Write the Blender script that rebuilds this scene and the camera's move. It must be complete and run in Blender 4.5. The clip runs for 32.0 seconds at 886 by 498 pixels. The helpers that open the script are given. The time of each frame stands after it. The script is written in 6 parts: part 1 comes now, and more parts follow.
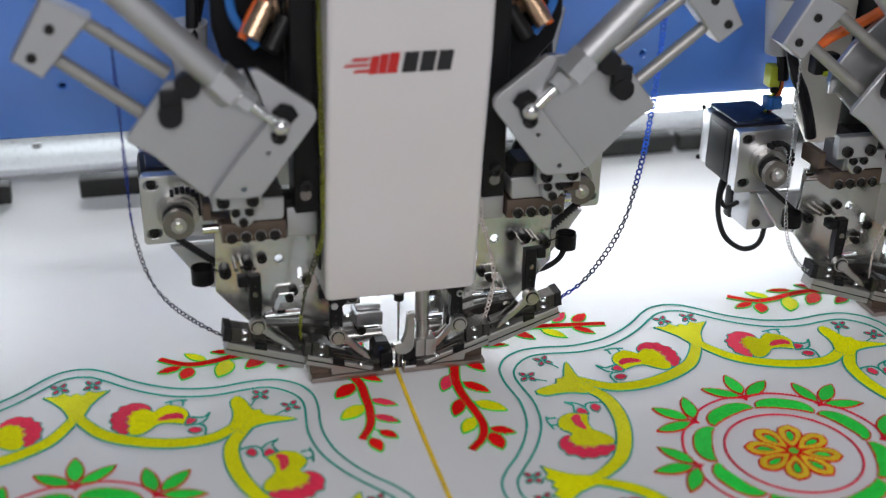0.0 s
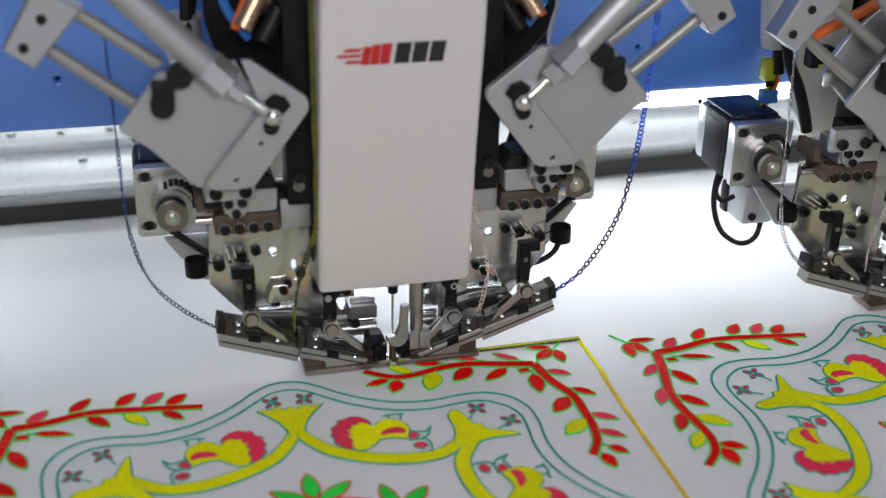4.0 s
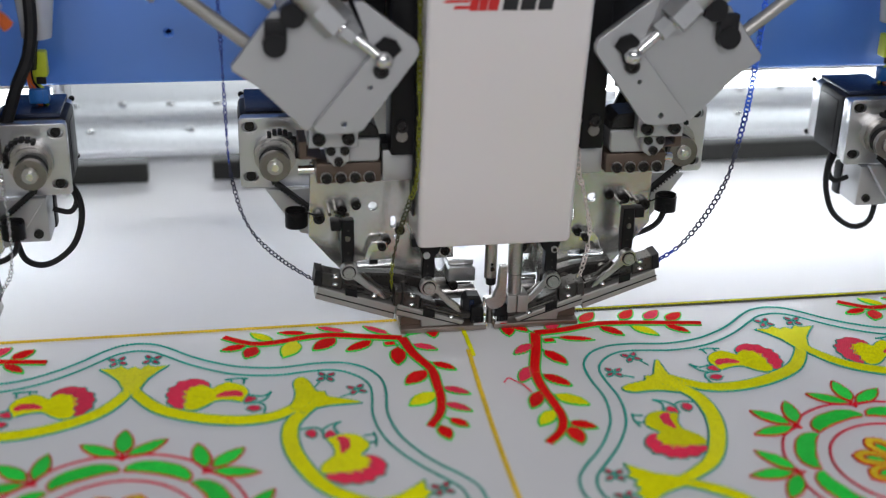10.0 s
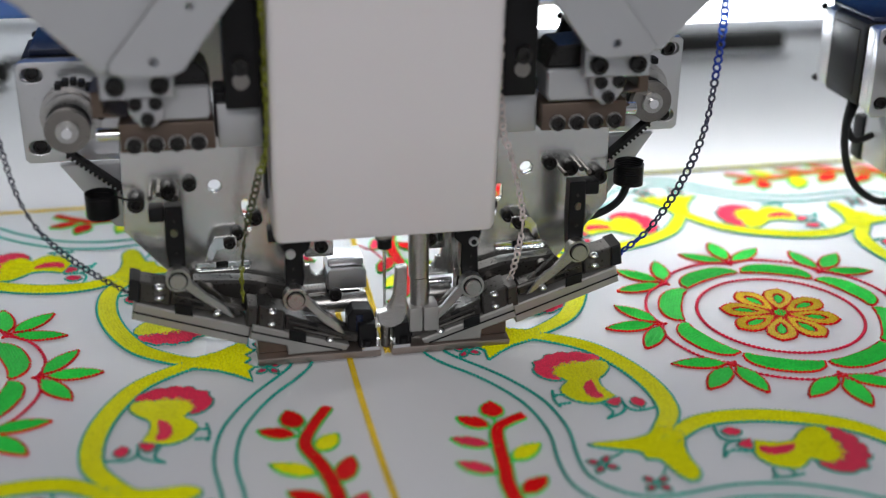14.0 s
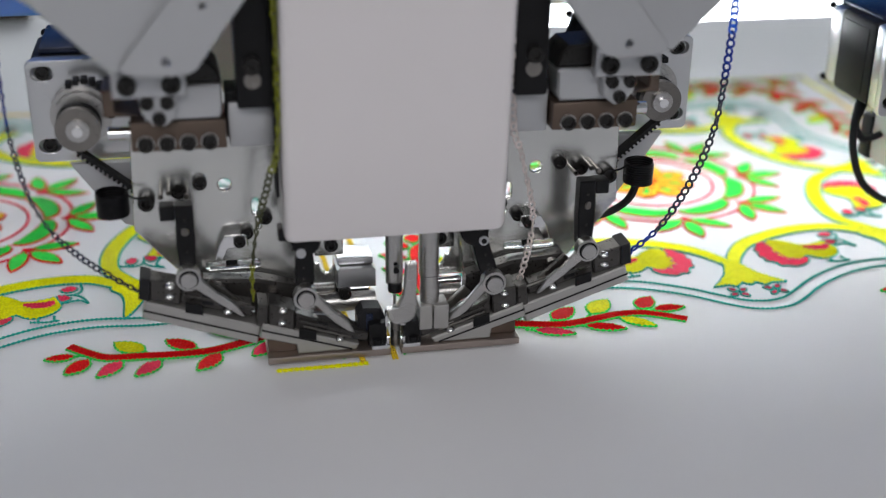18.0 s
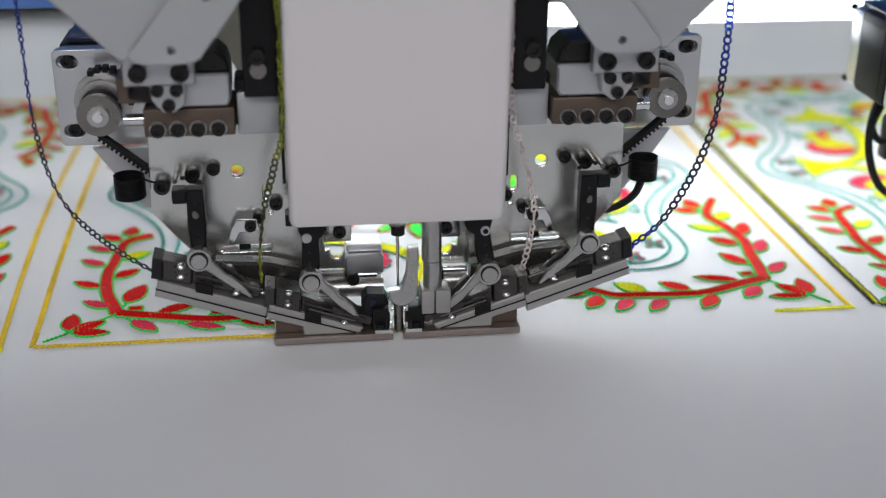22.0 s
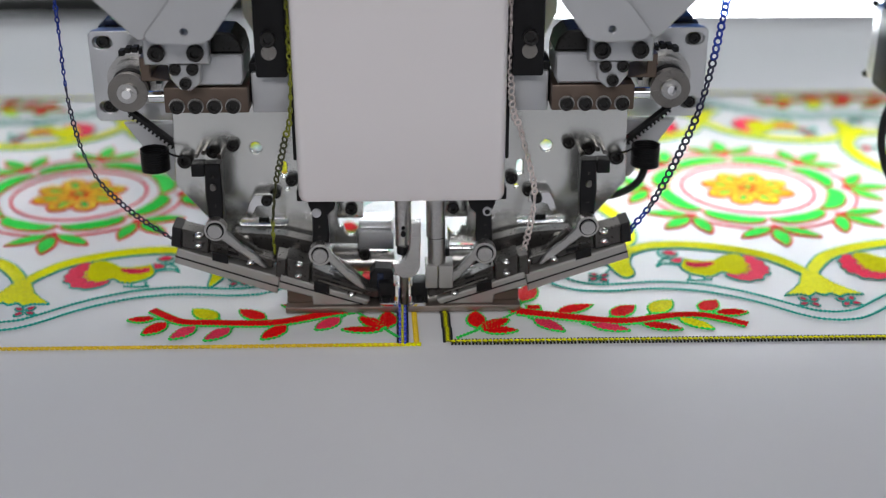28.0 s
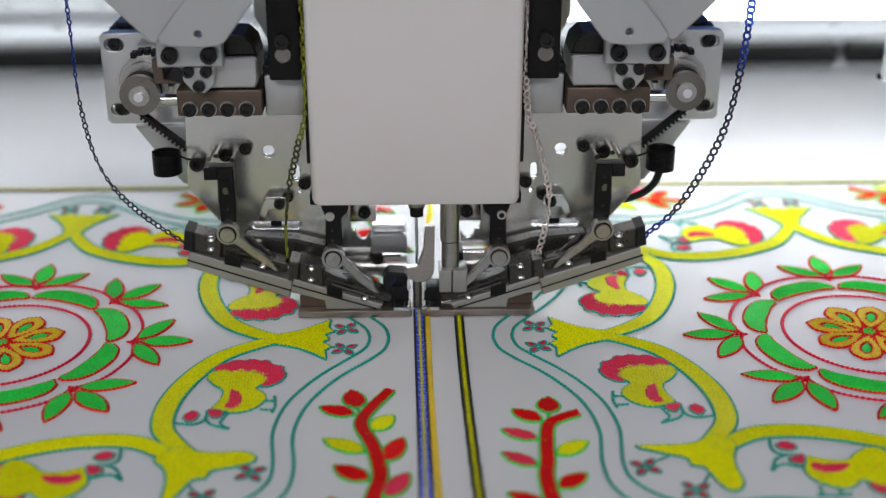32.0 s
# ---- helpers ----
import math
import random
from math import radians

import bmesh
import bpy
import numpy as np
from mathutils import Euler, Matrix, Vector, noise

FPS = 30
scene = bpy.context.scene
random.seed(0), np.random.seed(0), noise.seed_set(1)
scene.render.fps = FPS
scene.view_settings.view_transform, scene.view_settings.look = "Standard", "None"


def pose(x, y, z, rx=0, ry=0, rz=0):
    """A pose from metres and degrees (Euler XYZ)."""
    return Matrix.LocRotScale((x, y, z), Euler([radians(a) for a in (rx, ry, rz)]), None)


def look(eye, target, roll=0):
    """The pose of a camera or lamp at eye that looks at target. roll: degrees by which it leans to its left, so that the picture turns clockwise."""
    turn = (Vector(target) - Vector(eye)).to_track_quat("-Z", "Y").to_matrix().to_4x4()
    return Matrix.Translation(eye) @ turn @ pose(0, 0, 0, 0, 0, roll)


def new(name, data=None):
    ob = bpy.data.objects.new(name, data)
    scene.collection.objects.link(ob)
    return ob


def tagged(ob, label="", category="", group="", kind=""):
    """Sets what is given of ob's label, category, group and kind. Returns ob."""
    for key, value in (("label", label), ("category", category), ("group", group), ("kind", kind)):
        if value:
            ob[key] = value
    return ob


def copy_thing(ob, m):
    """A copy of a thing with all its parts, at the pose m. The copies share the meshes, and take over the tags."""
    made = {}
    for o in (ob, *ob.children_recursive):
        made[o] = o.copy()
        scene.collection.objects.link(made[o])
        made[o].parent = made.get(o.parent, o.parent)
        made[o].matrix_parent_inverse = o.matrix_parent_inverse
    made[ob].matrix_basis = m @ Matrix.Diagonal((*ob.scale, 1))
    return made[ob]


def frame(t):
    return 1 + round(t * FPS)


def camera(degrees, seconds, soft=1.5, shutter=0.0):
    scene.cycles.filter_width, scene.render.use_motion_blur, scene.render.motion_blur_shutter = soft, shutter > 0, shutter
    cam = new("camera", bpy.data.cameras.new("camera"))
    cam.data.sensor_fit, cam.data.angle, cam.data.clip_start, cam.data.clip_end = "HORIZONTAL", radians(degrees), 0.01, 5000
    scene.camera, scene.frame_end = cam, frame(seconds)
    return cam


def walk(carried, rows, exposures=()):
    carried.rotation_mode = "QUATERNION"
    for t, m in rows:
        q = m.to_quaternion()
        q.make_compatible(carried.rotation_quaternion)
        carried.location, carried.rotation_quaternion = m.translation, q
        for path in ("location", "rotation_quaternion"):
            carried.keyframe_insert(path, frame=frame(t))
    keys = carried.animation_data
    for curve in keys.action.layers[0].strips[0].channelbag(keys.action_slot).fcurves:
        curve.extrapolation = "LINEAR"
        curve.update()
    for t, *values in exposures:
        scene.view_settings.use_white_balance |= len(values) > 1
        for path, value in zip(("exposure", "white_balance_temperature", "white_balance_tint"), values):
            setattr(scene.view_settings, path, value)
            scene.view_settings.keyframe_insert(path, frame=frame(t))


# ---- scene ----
cam = camera(39.41, 32.0, soft=1.2)
cam.data.dof.use_dof = True
cam.data.dof.aperture_fstop = 4.5
focus = new("focus_mark")               # the lens is held sharp on this spot beside the middle head
focus.empty_display_size, focus.location = 0.01, (0.300, -0.038, 0.002)
cam.data.dof.focus_object = focus

# seconds, eye x, y, z in metres, then turn, tilt and roll in degrees
PATH = [
    (0.0, -0.1534, -0.6355, 0.3957, -15.70, -25.29, 1.44),
    (0.5, -0.1523, -0.6357, 0.3934, -15.75, -25.20, 1.38),
    (1.0, -0.1512, -0.6356, 0.3923, -15.81, -25.17, 1.35),
    (1.5, -0.1514, -0.6353, 0.3919, -15.95, -25.18, 1.35),
    (2.0, -0.1519, -0.6351, 0.3924, -16.09, -25.24, 1.40),
    (2.5, -0.1531, -0.6343, 0.3935, -16.24, -25.37, 1.49),
    (4.5, -0.1442, -0.6430, 0.3871, -14.94, -24.93, 1.26),
    (5.0, -0.1429, -0.6447, 0.3853, -14.58, -24.82, 1.25),
    (5.5, -0.1421, -0.6462, 0.3817, -14.15, -24.72, 1.23),
    (6.0, -0.1434, -0.6474, 0.3763, -13.85, -24.64, 1.28),
    (6.5, -0.1445, -0.6490, 0.3703, -13.47, -24.46, 1.31),
    (7.0, -0.1461, -0.6511, 0.3614, -12.86, -24.13, 1.33),
    (7.5, -0.1483, -0.6523, 0.3536, -12.30, -23.92, 1.40),
    (8.0, -0.1496, -0.6532, 0.3472, -11.74, -23.76, 1.42),
    (8.5, -0.1510, -0.6538, 0.3431, -11.29, -23.63, 1.43),
    (9.0, -0.1511, -0.6546, 0.3412, -10.77, -23.49, 1.41),
    (9.5, -0.1516, -0.6552, 0.3404, -10.45, -23.33, 1.41),
    (10.0, -0.1501, -0.6500, 0.3404, -10.43, -23.28, 1.42),
    (10.5, -0.1443, -0.6207, 0.3325, -10.78, -23.47, 1.49),
    (11.0, -0.1335, -0.5744, 0.3132, -11.30, -23.60, 1.49),
    (11.5, -0.1136, -0.5290, 0.2882, -11.06, -23.37, 1.12),
    (12.0, -0.0953, -0.4954, 0.2701, -11.11, -23.33, 0.85),
    (12.5, -0.0799, -0.4718, 0.2590, -11.25, -23.45, 0.76),
    (13.0, -0.0734, -0.4636, 0.2560, -11.44, -23.50, 0.73),
    (13.5, -0.0721, -0.4627, 0.2556, -11.63, -23.51, 0.66),
    (14.0, -0.0716, -0.4627, 0.2561, -11.67, -23.58, 0.64),
    (14.5, -0.0717, -0.4629, 0.2579, -11.60, -23.74, 0.67),
    (16.5, -0.0755, -0.4620, 0.2572, -12.03, -23.73, 0.76),
    (17.0, -0.0755, -0.4613, 0.2582, -11.89, -23.85, 0.76),
    (17.5, -0.0762, -0.4610, 0.2582, -11.86, -23.86, 0.77),
    (18.0, -0.0766, -0.4607, 0.2583, -11.79, -23.89, 0.78),
    (18.5, -0.0773, -0.4601, 0.2587, -11.66, -23.96, 0.76),
    (19.0, -0.0776, -0.4602, 0.2579, -11.47, -23.87, 0.75),
    (19.5, -0.0769, -0.4610, 0.2586, -11.15, -23.93, 0.76),
    (20.0, -0.0723, -0.4644, 0.2594, -10.56, -23.93, 0.71),
    (20.5, -0.0663, -0.4693, 0.2591, -9.97, -23.84, 0.67),
    (21.0, -0.0596, -0.4739, 0.2590, -9.14, -23.80, 0.60),
    (21.5, -0.0518, -0.4782, 0.2592, -8.15, -23.80, 0.52),
    (22.0, -0.0421, -0.4835, 0.2589, -7.23, -23.74, 0.40),
    (22.5, -0.0316, -0.4898, 0.2584, -6.25, -23.67, 0.30),
    (23.0, -0.0224, -0.4963, 0.2585, -5.03, -23.61, 0.22),
    (23.5, -0.0148, -0.5026, 0.2598, -3.95, -23.60, 0.19),
    (24.0, -0.0065, -0.5087, 0.2602, -3.08, -23.60, 0.13),
    (24.5, 0.0000, -0.5131, 0.2601, -2.31, -23.57, 0.08),
    (25.0, 0.0042, -0.5154, 0.2599, -1.83, -23.58, 0.04),
    (25.5, 0.0057, -0.5164, 0.2589, -1.65, -23.49, 0.03),
    (27.5, 0.0038, -0.5146, 0.2617, -1.69, -23.89, 0.04),
    (28.0, 0.0037, -0.5141, 0.2605, -1.64, -23.79, 0.02),
    (28.5, 0.0036, -0.5139, 0.2599, -1.61, -23.72, 0.03),
    (29.0, 0.0031, -0.5135, 0.2598, -1.56, -23.68, 0.03),
    (29.5, 0.0022, -0.5130, 0.2603, -1.51, -23.70, 0.03),
    (30.0, 0.0005, -0.5125, 0.2594, -1.48, -23.62, 0.02),
    (30.5, -0.0019, -0.5115, 0.2587, -1.52, -23.56, 0.05),
    (31.0, -0.0035, -0.5109, 0.2589, -1.62, -23.59, 0.08),
    (31.5, -0.0031, -0.5107, 0.2597, -1.68, -23.69, 0.07),
    (32.0, -0.0030, -0.5102, 0.2594, -1.69, -23.66, 0.06),
]
walk(cam, [(t, pose(x, y, z, 90 + tilt, 0, turn) @ pose(0, 0, 0, 0, 0, roll)) for t, x, y, z, turn, tilt, roll in PATH],
     ((0, 0.12), (10, 0.10), (14, -0.06), (22, -0.04), (25, 0.04), (32, 0.04)))
scene.view_settings.exposure = 0.0

# seconds, and how far the fabric and its frame have slid in x and y
SHEET = [
    (0.00, -0.0053, -0.2880),
    (0.50, -0.0066, -0.3132),
    (1.00, -0.0071, -0.3350),
    (1.19, -0.0063, -0.3400),
    (1.50, 0.0101, -0.3405),
    (2.00, 0.0307, -0.3403),
    (2.50, 0.0529, -0.3398),
    (3.50, 0.0964, -0.3400),
    (4.50, 0.1398, -0.3401),
    (5.00, 0.1631, -0.3401),
    (5.50, 0.1835, -0.3401),
    (6.00, 0.2065, -0.3401),
    (6.50, 0.2272, -0.3399),
    (7.00, 0.2482, -0.3401),
    (7.50, 0.2703, -0.3397),
    (8.00, 0.2908, -0.3397),
    (8.50, 0.3136, -0.3398),
    (9.00, 0.3338, -0.3402),
    (9.50, 0.3570, -0.3401),
    (9.75, 0.3687, -0.3390),
    (10.00, 0.3663, -0.3282),
    (10.50, 0.3664, -0.3045),
    (11.00, 0.3670, -0.2840),
    (11.50, 0.3682, -0.2607),
    (12.00, 0.3695, -0.2373),
    (12.50, 0.3716, -0.2154),
    (13.00, 0.3723, -0.1919),
    (13.50, 0.3724, -0.1720),
    (14.00, 0.3729, -0.1488),
    (14.50, 0.3732, -0.1285),
    (15.50, 0.3697, -0.0836),
    (16.50, 0.3664, -0.0388),
    (17.00, 0.3674, -0.0172),
    (17.50, 0.3674, 0.0056),
    (18.00, 0.3679, 0.0260),
    (18.33, 0.3687, 0.0381),
    (18.50, 0.3596, 0.0401),
    (19.00, 0.3404, 0.0381),
    (19.50, 0.3203, 0.0397),
    (20.00, 0.2953, 0.0397),
    (20.50, 0.2765, 0.0396),
    (21.00, 0.2529, 0.0395),
    (21.50, 0.2320, 0.0405),
    (22.00, 0.2084, 0.0405),
    (22.50, 0.1883, 0.0408),
    (23.00, 0.1648, 0.0411),
    (23.50, 0.1445, 0.0406),
    (24.00, 0.1226, 0.0401),
    (24.50, 0.1009, 0.0397),
    (25.00, 0.0801, 0.0395),
    (25.50, 0.0571, 0.0395),
    (26.50, 0.0134, 0.0401),
    (26.95, 0.0005, 0.0396),
    (27.50, 0.0001, 0.0210),
    (28.00, -0.0000, 0.0000),
    (28.50, 0.0004, -0.0216),
    (29.00, 0.0005, -0.0435),
    (29.50, 0.0009, -0.0649),
    (30.00, 0.0010, -0.0880),
    (30.50, 0.0011, -0.1085),
    (31.00, 0.0016, -0.1327),
    (31.50, 0.0018, -0.1538),
    (32.00, 0.0027, -0.1773),
]

PITCH = 0.3858          # distance from head to head
PANEL_PITCH = 0.3885    # distance from panel to panel on the fabric

# ---- light: a factory hall with ceiling lamps, and tubes under the beam ----
world = bpy.data.worlds.new("hall_air")
world.use_nodes = True
world.node_tree.nodes["Background"].inputs[0].default_value = (0.80, 0.86, 1.0, 1)
world.node_tree.nodes["Background"].inputs[1].default_value = 0.05
scene.world = world


def area_lamp(name, eye, target, sx, sy, watts, colour):
    data = bpy.data.lights.new(name, "AREA")
    data.shape, data.size, data.size_y, data.energy, data.color = "RECTANGLE", sx, sy, watts, colour
    ob = new(name, data)
    ob.matrix_world = look(eye, target)
    return ob


area_lamp("ceiling_lamp", (-0.4, -3.6, 2.3), (0, 0, 0.1), 3.4, 0.8, 74, (1.0, 0.975, 0.985))
area_lamp("ceiling_lamp", (0.5, -1.0, 3.4), (0.5, -1.0, 0), 3.0, 0.4, 8, (1.0, 0.98, 0.98))
area_lamp("ceiling_lamp", (0.3, 3.2, 3.4), (0.3, 3.2, 0), 3.0, 0.5, 70, (0.95, 0.97, 1.0))


# ---- materials ----
def material(name, colour, rough=0.5, metal=0.0, vary=0.12, scale=60.0, bump=0.0, bump_scale=400.0, coat=0.0,
             scratch=0.0, sheen=0.0, emit=0.0, alpha=1.0, piece=0.0, stretch=(1, 1, 1)):
    m = bpy.data.materials.new(name)
    m.use_nodes = True
    n, l = m.node_tree.nodes, m.node_tree.links
    b = n["Principled BSDF"]
    b.inputs["Roughness"].default_value = rough
    b.inputs["Metallic"].default_value = metal
    b.inputs["Coat Weight"].default_value = coat
    b.inputs["Sheen Weight"].default_value = sheen
    tc = n.new("ShaderNodeTexCoord")
    mp = n.new("ShaderNodeMapping")
    mp.inputs["Scale"].default_value = stretch
    l.new(tc.outputs["Object"], mp.inputs[0])
    big = n.new("ShaderNodeTexNoise")
    big.inputs["Scale"].default_value = scale
    big.inputs["Detail"].default_value = 4
    l.new(mp.outputs[0], big.inputs["Vector"])
    ramp = n.new("ShaderNodeMix")
    ramp.data_type = "RGBA"
    ramp.inputs[6].default_value = (*[c * (1 - vary) for c in colour], 1)
    ramp.inputs[7].default_value = (*[min(1, c * (1 + vary)) for c in colour], 1)
    l.new(big.outputs["Fac"], ramp.inputs[0])
    out = ramp.outputs[2]
    if piece:
        info = n.new("ShaderNodeObjectInfo")
        hsv = n.new("ShaderNodeHueSaturation")
        mr = n.new("ShaderNodeMapRange")
        mr.inputs["To Min"].default_value, mr.inputs["To Max"].default_value = 1 - piece, 1 + piece
        l.new(info.outputs["Random"], mr.inputs["Value"])
        l.new(mr.outputs[0], hsv.inputs["Value"])
        l.new(out, hsv.inputs["Color"])
        out = hsv.outputs[0]
    l.new(out, b.inputs["Base Color"])
    fine = n.new("ShaderNodeTexNoise")
    fine.inputs["Scale"].default_value = bump_scale
    fine.inputs["Detail"].default_value = 3
    l.new(mp.outputs[0], fine.inputs["Vector"])
    rr = n.new("ShaderNodeMapRange")
    rr.inputs["To Min"].default_value, rr.inputs["To Max"].default_value = max(0.03, rough - 0.1 - scratch), min(1, rough + 0.1 + scratch)
    l.new(fine.outputs["Fac"], rr.inputs["Value"])
    l.new(rr.outputs[0], b.inputs["Roughness"])
    if bump:
        bp = n.new("ShaderNodeBump")
        bp.inputs["Strength"].default_value = bump
        bp.inputs["Distance"].default_value = 0.0005
        l.new(fine.outputs["Fac"], bp.inputs["Height"])
        l.new(bp.outputs[0], b.inputs["Normal"])
    if emit:
        b.inputs["Emission Color"].default_value = (*colour, 1)
        b.inputs["Emission Strength"].default_value = emit
    if alpha < 1:
        b.inputs["Transmission Weight"].default_value = 1 - alpha
    return m


def thread(name, colour, size=700.0, turn=0.6, gloss=0.5):
    """Embroidery thread: rows of fine stitches with a silky gloss."""
    m = material(name, colour, gloss, 0, 0.16, 90, 0, 900, sheen=0.0, piece=0.10)
    n, l = m.node_tree.nodes, m.node_tree.links
    b = n["Principled BSDF"]
    tc = n.new("ShaderNodeTexCoord")
    mp = n.new("ShaderNodeMapping")
    mp.inputs["Rotation"].default_value = (0, 0, turn)
    mp.inputs["Scale"].default_value = (0.55, 1.0, 1.0)
    l.new(tc.outputs["Object"], mp.inputs[0])
    # rows of short chain stitches; shade between the loops is put into the colour
    vo = n.new("ShaderNodeTexVoronoi")
    vo.inputs["Scale"].default_value = size * 1.7
    vo.inputs["Randomness"].default_value = 0.75
    l.new(mp.outputs[0], vo.inputs["Vector"])
    mr = n.new("ShaderNodeMapRange")
    mr.inputs["From Min"].default_value, mr.inputs["From Max"].default_value = 0.15, 0.75
    mr.inputs["To Min"].default_value, mr.inputs["To Max"].default_value = 1.16, 0.84
    l.new(vo.outputs["Distance"], mr.inputs["Value"])
    hsv = n.new("ShaderNodeHueSaturation")
    l.new(mr.outputs[0], hsv.inputs["Value"])
    link = b.inputs["Base Color"].links[0]
    l.new(link.from_socket, hsv.inputs["Color"])
    l.new(hsv.outputs[0], b.inputs["Base Color"])
    b.inputs["Specular IOR Level"].default_value = 0.12
    bp = n.new("ShaderNodeBump")
    bp.inputs["Strength"].default_value = 0.8
    bp.inputs["Distance"].default_value = 0.0005
    l.new(mr.outputs[0], bp.inputs["Height"])
    l.new(bp.outputs[0], b.inputs["Normal"])
    return m


DARK_STEEL = material("worn_dark_steel", (0.24, 0.225, 0.21), 0.32, 1.0, 0.16, 60, 0.12, 900, scratch=0.08)
STEEL = material("brushed_steel", (0.50, 0.49, 0.48), 0.30, 1.0, 0.08, 40, 0.10, 900, scratch=0.06, stretch=(1, 1, 8))
ALU = material("milled_aluminium", (0.66, 0.665, 0.68), 0.34, 1.0, 0.06, 30, 0.12, 1200, scratch=0.08)
ALU_MATT = material("anodised_aluminium", (0.53, 0.535, 0.55), 0.46, 0.85, 0.05, 30, 0.15, 1500)
CHROME = material("polished_steel", (0.80, 0.80, 0.81), 0.12, 1.0, 0.05, 60, 0.05, 600)
ZINC = material("passivated_steel", (0.70, 0.705, 0.685), 0.21, 0.88, 0.06, 9, 0.03, 900, scratch=-0.03, stretch=(1, 1, 6))
ARM_STEEL = material("ground_tool_steel", (0.40, 0.39, 0.375), 0.42, 0.6, 0.08, 60, 0.06, 900)
BOLT = material("blackened_bolt_steel", (0.013, 0.012, 0.0115), 0.30, 0.0, 0.2, 150, 0.08, 900)
BOLT.node_tree.nodes["Principled BSDF"].inputs["Specular IOR Level"].default_value = 0.30
GREY_STEEL = material("dark_grey_steel", (0.062, 0.058, 0.055), 0.30, 0.55, 0.25, 70, 0.03, 700)
BROWN = material("bronze_anodised_metal", (0.13, 0.095, 0.075), 0.42, 0.6, 0.15, 80, 0.12, 1200)
BLACK = material("black_oxide_steel", (0.008, 0.008, 0.009), 0.38, 0.0, 0.25, 120, 0.12, 900)
PLASTIC = material("black_plastic", (0.016, 0.016, 0.018), 0.45, 0, 0.2, 100, 0.1, 900)
RUBBER = material("black_rubber", (0.014, 0.014, 0.015), 0.6, 0, 0.2, 100, 0.2, 900)
NAVY = material("blue_tinted_dark_metal", (0.013, 0.020, 0.050), 0.24, 0.3, 0.15, 60, 0.08, 700)
COVER = material("white_painted_metal", (0.74, 0.705, 0.715), 0.30, 0, 0.03, 9, 0.0, 14, coat=0.55, stretch=(1, 1, 0.25))
BEAM = material("blue_gloss_paint", (0.095, 0.245, 0.72), 0.22, 0, 0.10, 9, 0.10, 160, coat=0.5)
CLOTH = material("white_satin_cloth", (0.76, 0.76, 0.78), 0.62, 0, 0.02, 10, 0.22, 2600, sheen=0.15)
BED = material("pale_laminate", (0.66, 0.67, 0.69), 0.35, 0, 0.04, 12, 0.05, 300)
TUBE = material("lit_tube", (0.93, 0.97, 1.0), 0.4, 0, 0.0, 10, emit=13.0)
TUBE_SIDE = material("lit_tube_side", (0.93, 0.97, 1.0), 0.4, 0, 0.0, 10, emit=4.5)
BLUE_PLASTIC = material("blue_plastic", (0.02, 0.14, 0.45), 0.4)
YELLOW_PLASTIC = material("yellow_plastic", (0.55, 0.62, 0.03), 0.45)
ORANGE_WIRE = material("orange_plastic", (0.75, 0.14, 0.02), 0.4)
COPPER = material("brass_fitting", (0.62, 0.42, 0.28), 0.3, 0.9)
FROSTED = material("frosted_clear_plastic", (0.95, 0.96, 0.98), 0.22, 0, 0.05, 40, alpha=0.45)
LOGO_RED = material("red_print", (0.62, 0.02, 0.02), 0.4)
LOGO_BLACK = material("black_print", (0.015, 0.015, 0.018), 0.4)
WALL = material("hall_plaster", (0.55, 0.56, 0.58), 0.8, 0, 0.08, 2, 0.2, 60)
FLOOR = material("hall_floor", (0.20, 0.24, 0.22), 0.4, 0, 0.15, 3, 0.1, 80)
GLASS_DAY = material("bright_window", (0.88, 0.95, 1.0), 0.5, 0, 0.0, 10, emit=3.2)
FOOT = material("brownish_ground_steel", (0.36, 0.305, 0.275), 0.36, 0.9, 0.12, 50, 0.08, 900)
ROD = material("black_glossy_rod", (0.013, 0.013, 0.012), 0.36, 0, 0.2, 60, 0.05, 500)
ROD.node_tree.nodes["Principled BSDF"].inputs["Specular IOR Level"].default_value = 0.35
PLATE = material("bright_satin_plate", (0.88, 0.90, 0.94), 0.28, 0.10, 0.03, 5, 0.0, 300, scratch=-0.07)
for m in (BLACK, PLASTIC, RUBBER):
    m.node_tree.nodes["Principled BSDF"].inputs["Specular IOR Level"].default_value = 0.20
CREAM = material("cream_painted_steel", (0.86, 0.84, 0.75), 0.4, 0, 0.05, 20, 0.06, 500)
BLUE_SEQ = material("blue_sequin", (0.035, 0.17, 0.92), 0.3, 0.15, 0.15, 200, piece=0.25)
DARK_SEQ = material("dark_blue_sequin", (0.010, 0.011, 0.04), 0.3, 0.0, 0.15, 200, piece=0.3)
BORDER_SEQ = material("violet_blue_sequin", (0.055, 0.085, 0.80), 0.22, 0.1, 0.2, 300, piece=0.25)
NAVY_SEQ = material("navy_sequin", (0.022, 0.05, 0.34), 0.25, 0.25, 0.15, 200, piece=0.3)
SILVER_SEQ = material("silver_sequin", (0.60, 0.60, 0.62), 0.25, 0.8, 0.15, 200, piece=0.25)
OLIVE_SEQ = material("olive_sequin", (0.22, 0.24, 0.02), 0.3, 0.3, 0.15, 200, piece=0.25)
DARK_OLIVE_SEQ = material("dark_olive_sequin", (0.045, 0.05, 0.015), 0.3, 0.1, 0.15, 200, piece=0.25)
PALE_SEQ = material("pale_pink_sequin", (0.66, 0.58, 0.56), 0.3, 0.2, 0.1, 200, piece=0.15)
T_YELLOW = thread("yellow_thread", (0.93, 0.91, 0.003), 800)
